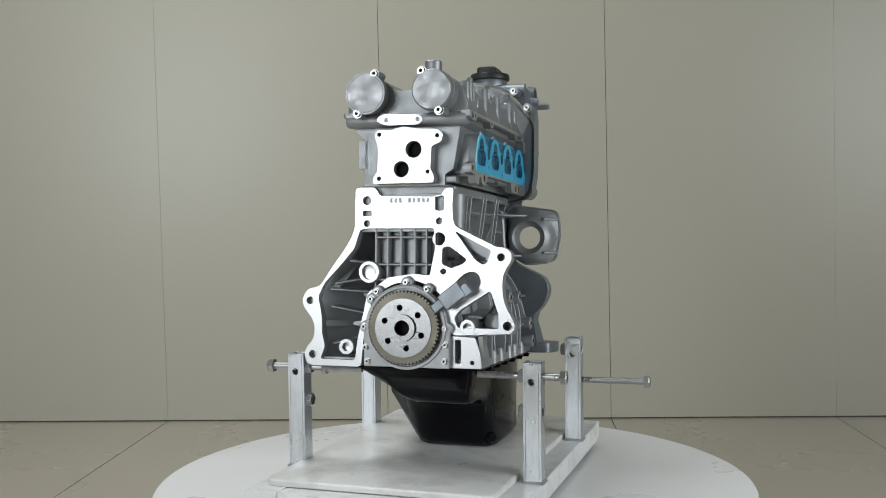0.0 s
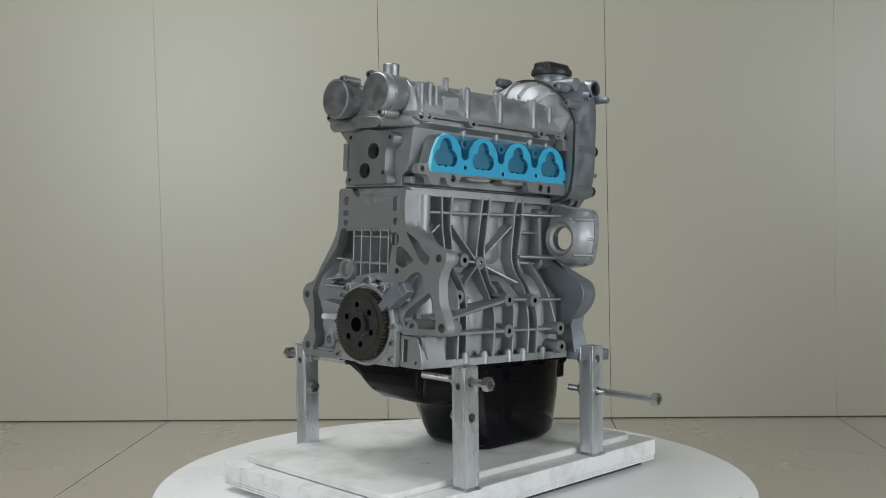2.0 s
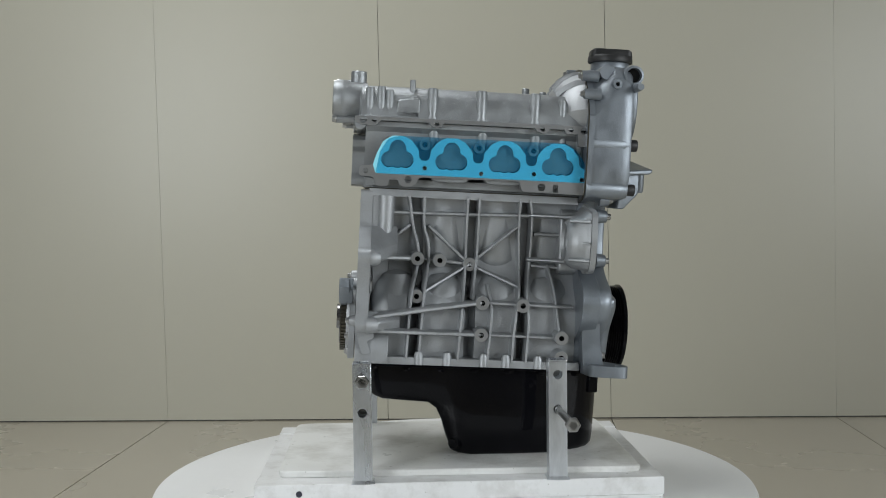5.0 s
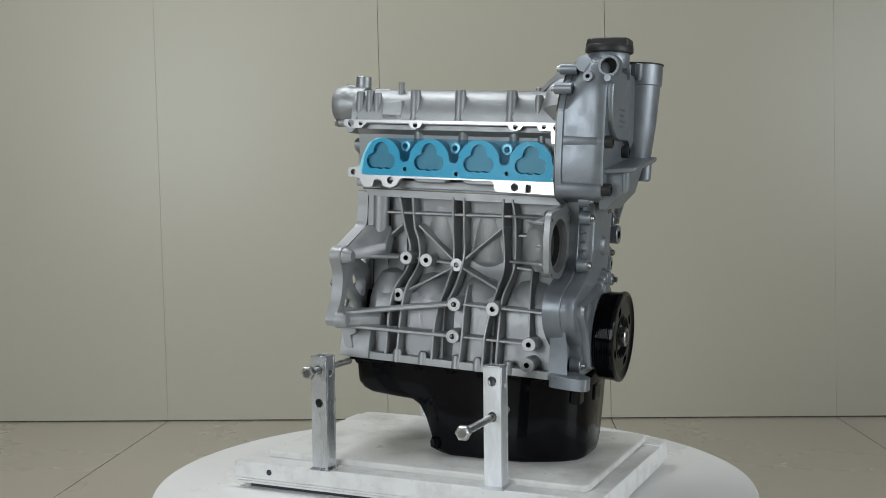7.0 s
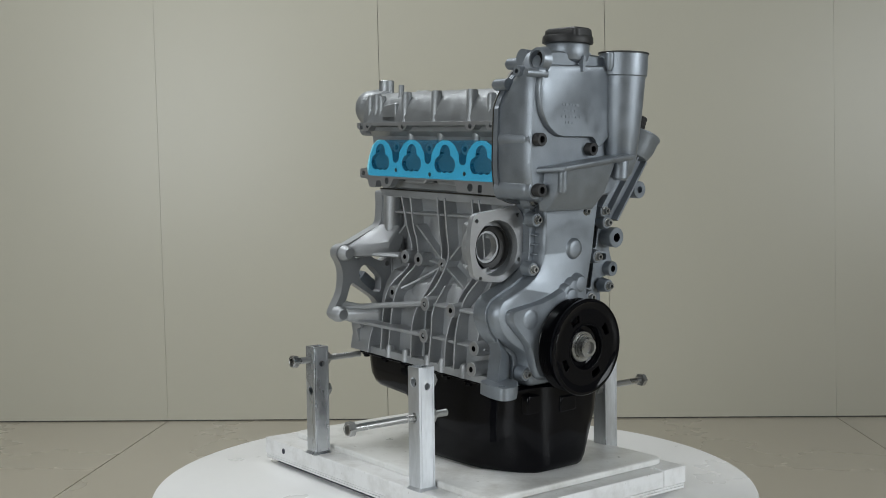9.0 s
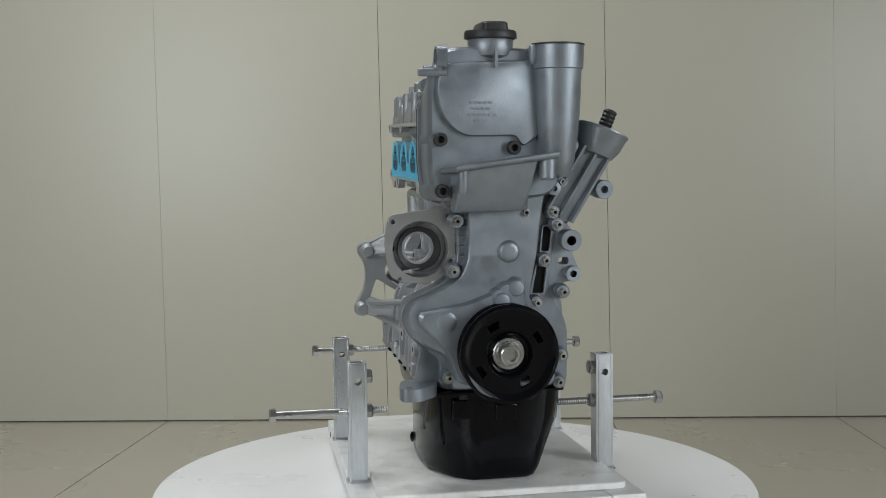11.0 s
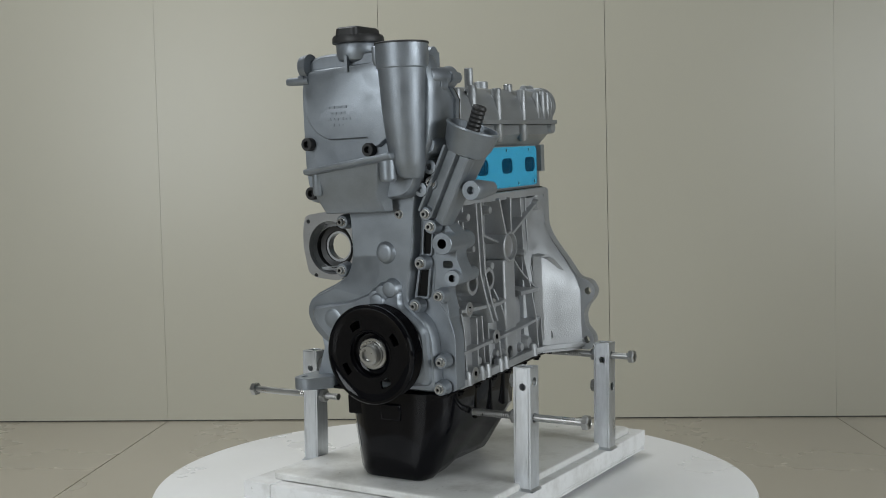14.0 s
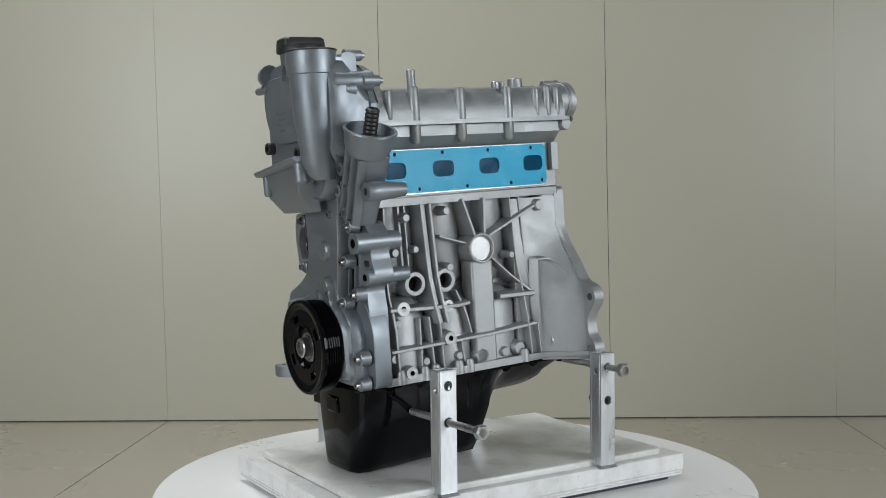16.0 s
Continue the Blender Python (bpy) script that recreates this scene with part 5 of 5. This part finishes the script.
# arched back of the cover over the cam housing
bm = bmesh.new()
arch = [(-0.097 + 0.19 * i / 24, 0.287 + 0.092 * max(0.0, 1 - ((-0.097 + 0.19 * i / 24) / 0.104) ** 2) ** 0.55) for i in range(25)]
add_rings(bm, [[(x, y * k, 0.29 + (z - 0.29) * k) for y, z in arch + [(0.085, 0.29), (-0.085, 0.29)]] for x, k in ((0.128, 0.52), (0.136, 0.72), (0.147, 0.86), (0.160, 0.95), (0.172, 0.985))])
part("cover_hood", bm, CAST, up)
for y in (-0.062, -0.026, 0.010, 0.046):
    z1 = 0.287 + 0.090 * (1 - (y / 0.104) ** 2) ** 0.55
    bm = bmesh.new()
    add_rib(bm, [(0.134, y * 0.8, 0.29 + (z1 - 0.29) * 0.66), (0.147, y * 0.88, 0.29 + (z1 - 0.29) * 0.83), (0.160, y * 0.96, 0.29 + (z1 - 0.29) * 0.93), (0.173, y, z1 - 0.004)], 0.007, 0.008, (-0.3, 0, 1), taper=0.5)
    part("hood_rib", bm, CAST, up)
for y, z in ((-0.094, 0.338), (-0.072, 0.366), (0.094, 0.345), (0.050, 0.382)):
    bm = bmesh.new()
    add_lathe(bm, (0.165, y, z), (1, 0, 0), [(0, 0.0075), (0.024, 0.008)], 16)
    hs = part("cover_boss", bm, COVER, up)
    bm = bmesh.new()
    torx(bm, (0.165, y, z), (-1, 0, 0), 0.0042, 0.005)
    part("cover_screw", bm, [STEEL, HOLE], hs)

# oil filter housing
ax = Vector((0.0, 0.37, 0.93)).normalized()
bc = Vector((0.2050, 0.1335, 0.2740))
bm = bmesh.new()
add_lathe(bm, bc, ax, [(-0.030, 0.010), (-0.026, 0.024), (-0.014, 0.030), (0.002, 0.0325), (0.006, 0.0345), (0.008, 0.0340), (0.008, 0.0305), (-0.006, 0.029), (-0.008, 0.010)], 40)
fh = part("filter_housing", bm, COVER, engine, "open cast oil filter housing", 0.0)
bm = bmesh.new()
k = 16
add_lathe(bm, bc - ax * 0.008, ax, [(0.042 * i / k, 0.0092 if i % 2 else 0.0082) for i in range(k + 1)] + [(0.043, 0.006), (0.030, 0.005)], 20)
part("threaded_stud", bm, RUBBER, fh, "threaded steel stud")
bm = bmesh.new()
foot = Vector((0.196, 0.074, 0.168))
d, u, v = frame_of(bc - foot)
L = (bc - ax * 0.02 - foot).length
add_rings(bm, [[foot + d * h + Vector((1, 0, 0)) * a * w + d.cross(Vector((1, 0, 0))) * b * w for a, b in rnd([(-0.022, -0.022), (0.014, -0.022), (0.014, 0.022), (-0.022, 0.022)], 0.008, 3)] for h, w in ((0, 0.8), (L * 0.5, 0.95), (L, 1.05))])
part("filter_leg", bm, COVER, fh, "", 0.0015)
side = d.cross(Vector((1, 0, 0))).normalized()
for off in (-0.018, 0.0, 0.018):
    bm = bmesh.new()
    add_rib(bm, [foot + d * 0.004 + side * off + Vector((0.010, 0, 0)), foot + d * L * 0.95 + side * off + Vector((0.012, 0, 0))], 0.007, 0.010, (1, 0, 0))
    part("leg_rib", bm, COVER, fh)
for h, off in ((0.030, -0.026), (0.062, -0.026)):
    p = foot + d * h + side * off
    bm = bmesh.new()
    add_lathe(bm, p + Vector((-0.012, 0, 0)), (1, 0, 0), [(0, 0.0105), (0.034, 0.009), (0.0345, 0.004), (0.030, 0.0038)], 18)
    part("leg_boss", bm, COVER, fh)
bm = bmesh.new()
add_lathe(bm, (0.216, 0.1350, 0.2045), (1, 0, 0), [(-0.055, 0.0085), (-0.02, 0.0125), (0.0, 0.0122), (0.001, 0.0115), (0.001, 0.0050), (-0.010, 0.0045)], 24)
add_box(bm, (0.196, 0.118, 0.207), (0.012, 0.030, 0.010))
part("filter_port", bm, COVER, fh)

# ---- water pump housing ----
bm = bmesh.new()
RX, RY, RZ = 0.1835, -0.1014, 0.1282
wp = rnd([(-0.1463, 0.155), (-0.142, 0.1725), (-0.117, 0.176), (-0.090, 0.1794), (-0.071, 0.1844), (-0.056, 0.170), (-0.056, 0.105), (-0.090, 0.083), (-0.123, 0.0863), (-0.140, 0.0916), (-0.1472, 0.1292)], 0.008, 3)
add_plate(bm, "x", wp, [circ(RY, RZ, 0.0365, 40), *[circ(y, z, 0.003, 10) for y, z in ((-0.137, 0.164), (-0.128, 0.090), (-0.066, 0.171), (-0.062, 0.112))]], RX - 0.008, RX, m1=1)
wpump = part("water_pump_housing", bm, CASTM, engine, "open water pump housing with a through bore", 0.0008)
bm = bmesh.new()


def polar(poly, cy, cz, n):
    """The outline as n radii round a centre."""
    out = []
    for i in range(n):
        a = 2 * math.pi * i / n
        dy, dz, best = math.cos(a), math.sin(a), 0.02
        for (y0, z0), (y1, z1) in zip(poly, poly[1:] + poly[:1]):
            ey, ez = y1 - y0, z1 - z0
            det = dy * -ez + dz * ey
            if abs(det) > 1e-12:
                t = ((y0 - cy) * -ez + (z0 - cz) * ey) / det
                s = (dy * (z0 - cz) - dz * (y0 - cy)) / det
                if t > 0 and -0.001 <= s <= 1.001:
                    best = max(best, t)
        out.append((dy, dz, best))
    return out


rays = polar(wp, RY, RZ, 48)
loop = lambda x, k, lo=0.0: [(x, RY + dy * max(lo, r * k), RZ + dz * max(lo, r * k)) for dy, dz, r in rays]
ringx = lambda x, r: [(x, RY + dy * r, RZ + dz * r) for dy, dz, _ in rays]
add_rings(bm, [ringx(RX - 0.0205, 0.0360), ringx(RX - 0.0085, 0.0365), loop(RX - 0.0085, 0.94), loop(RX - 0.0125, 0.88), loop(RX - 0.016, 0.80, 0.0385), loop(0.160, 0.72, 0.0375), loop(0.153, 0.60, 0.034), loop(0.1480, 0.52, 0.030), ringx(0.1455, 0.0265), ringx(0.1500, 0.0235), ringx(0.1515, 0.0182), ringx(RX - 0.0205, 0.0180), ringx(RX - 0.0205, 0.0360)], (None, None))
part("pump_body", bm, CAST, wpump, "", 0.0, 40)
bm = bmesh.new()
add_lathe(bm, (RX - 0.008, RY, RZ), (-1, 0, 0), [(0, 0.0285), (0.008, 0.0285), (0.010, 0.0215), (0.014, 0.021), (0.018, 0.0192)], 36, (None, None))
part("bearing_seat", bm, RUBBER, wpump)
bm = bmesh.new()
add_rings(bm, [[(x, y, z) for y, z in rnd([(-0.066, 0.084), (-0.04, 0.078), (-0.03, 0.082), (-0.03, 0.176), (-0.060, 0.172)], 0.008, 3)] for x in (0.146, 0.1755)])
part("pump_web", bm, CAST, wpump, "", 0.003)
for z, y1 in ((0.163, -0.112), (0.099, -0.112)):
    bm = bmesh.new()
    add_rib(bm, [(0.100, -0.050, z), (0.138, -0.062, z), (0.160, y1 + 0.022, z), (0.176, y1, z)], 0.0065, 0.012, (0, -1, 0), taper=0.6)
    part("pump_rib", bm, CAST, wpump, "", 0.0006)
for z in (0.158, 0.128, 0.104):
    bm = bmesh.new()
    add_rib(bm, [(0.150, -0.122, z), (0.163, -0.132, z), (0.176, -0.140, z)], 0.006, 0.006, (-0.5, -1, 0), taper=0.6)
    part("pump_rib", bm, CAST, wpump, "", 0.0006)
# scalloped edge below the pump
for i in range(7):
    bm = bmesh.new()
    z = 0.172 - i * 0.0125
    add_rib(bm, [(0.178, -0.050, z), (0.204, -0.044, z - 0.002)], 0.0034, 0.0085, (0, -1, 0), taper=0.5)
    part("fin", bm, COVER, up)
# lower bracket at the intake side
bm = bmesh.new()
add_plate(bm, "z", rnd([(0.178, -0.085), (0.214, -0.085), (0.240, -0.112), (0.240, -0.134), (0.220, -0.136), (0.186, -0.128)], 0.008, 3), [circ(0.226, -0.124, 0.0045, 12)], -0.058, -0.042)
add_rings(bm, [[(0.176, -0.118, 0.045), (0.198, -0.121, 0.045), (0.188, -0.08, 0.045), (0.176, -0.08, 0.045)], [(0.178, -0.103, -0.005), (0.203, -0.106, -0.005), (0.186, -0.070, -0.005), (0.178, -0.07, -0.005)], [(0.180, -0.110, -0.046), (0.208, -0.116, -0.046), (0.188, -0.072, -0.046), (0.180, -0.072, -0.046)]])
part("lower_bracket", bm, COVER, engine, "cast bracket beside the crank pulley", 0.0015)

# ---- crank pulley ----
bm = bmesh.new()
pp = [(0.2240, 0.0560), (0.2265, 0.0625)]
x = 0.2272
for i in range(6):
    pp += [(x, 0.0622), (x + 0.0012, 0.0598), (x + 0.0018, 0.0598), (x + 0.0030, 0.0622)]
    x += 0.0034
pp += [(x + 0.001, 0.0640), (x + 0.0045, 0.0643), (x + 0.0062, 0.0630), (x + 0.0066, 0.0600), (x + 0.0050, 0.0575), (x + 0.0042, 0.0510), (x + 0.0010, 0.0500)]
add_lathe(bm, (0, 0, 0), (1, 0, 0), pp, 72, (None, None))
pulley = part("crank_pulley", bm, BLACK, engine, "glossy black grooved crank pulley", 0.0, 28)
FX0 = x + 0.0036
slots = []
for a0 in (30, 120, 210, 300):
    arc = [(0.0462 * math.cos(radians(a0 + a)), 0.0462 * math.sin(radians(a0 + a))) for a in range(-11, 12, 3)] + [(0.0385 * math.cos(radians(a0 + a)), 0.036 * math.sin(radians(a0 + a))) for a in range(11, -12, -3)]
    slots.append(rnd(arc, 0.003, 2))
bm = bmesh.new()
add_plate(bm, "x", circ(0, 0, 0.0515, 64), [circ(0, 0, 0.0300, 48), *slots], FX0 - 0.004, FX0 + 0.0004)
add_lathe(bm, (FX0, 0, 0), (1, 0, 0), [(-0.002, 0.0320), (0.0012, 0.0318), (0.0014, 0.0300), (-0.0010, 0.0285), (-0.0075, 0.0265), (-0.0090, 0.0240), (-0.0090, 0.0100)], 48, (None, None))
part("pulley_web", bm, BLACK, pulley, "", 0.0005)
bm = bmesh.new()
add_lathe(bm, (0.205, 0, 0), (1, 0, 0), [(0, 0.030), (FX0 - 0.0095 - 0.205, 0.026)], 36)
part("crank_nose", bm, DARKSTEEL, pulley)
bm = bmesh.new()
add_lathe(bm, (FX0 - 0.0088, 0, 0), (1, 0, 0), [(0, 0.0205), (0.0035, 0.0205), (0.0042, 0.0195), (0.0042, 0.0165), (0.0060, 0.0160), (0.0060, 0.0135)], 36)
hexn = [(h, r) for h, r in ((0.003, 0.0135), (0.010, 0.0135), (0.0115, 0.0118), (0.0115, 0.0085), (0.007, 0.008))]
add_lathe(bm, (FX0 - 0.0045, 0, 0), (1, 0, 0), hexn, 12)
part("pulley_bolt", bm, STEEL, pulley, "zinc-plated centre bolt", 0.0)

# ---- tiles of the wall and the floor ----
bm = bmesh.new()
add_box(bm, (0, 0, 0), (TILE + 0.0012, 0.010, 2 * TILE + 0.0012))
for v in bm.verts:
    v.co.x -= 0.0125 * (v.co.z + 0.8)
tile_mesh = part("wall_tile", bm, WALL_TILE, wall_n, "", 0.0, scale=1)
tile_mesh.location = (-1.043 - 0.4 - 0.8, 0.003, 0.806)
for row in range(2):
    for i in range(8):
        if row + i == 0:
            continue
        ob = new("wall_tile", tile_mesh.data)
        ob.parent = wall_n
        ob.location = (-1.043 - 0.4 - 0.8 - 0.02 * row + i * 0.803 + (0.0011 if i == 1 else -0.0011 if i == 5 else 0.0), 0.003 + 0.0006 * ((i * 7 + row) % 3 - 1), 0.806 + row * 1.602)
bm = bmesh.new()
add_box(bm, (0, 0, 0), (TILE - 0.0005, 2 * TILE, 0.010))
floor_tile = part("floor_tile", bm, FLOOR_TILE, floor, "", 0.0, scale=1)
gm = pose(0, 2.20, -0.005, 0, 0, -2.6)
first = True
for row in range(4):
    for i in range(9):
        m = gm @ pose(-1.443 - 1.6 + i * 0.803, -0.8 - row * 1.602, 0)
        if first:
            floor_tile.matrix_local, first = m, False
        else:
            ob = new("floor_tile", floor_tile.data)
            ob.parent = floor
            ob.matrix_local = m

motions()
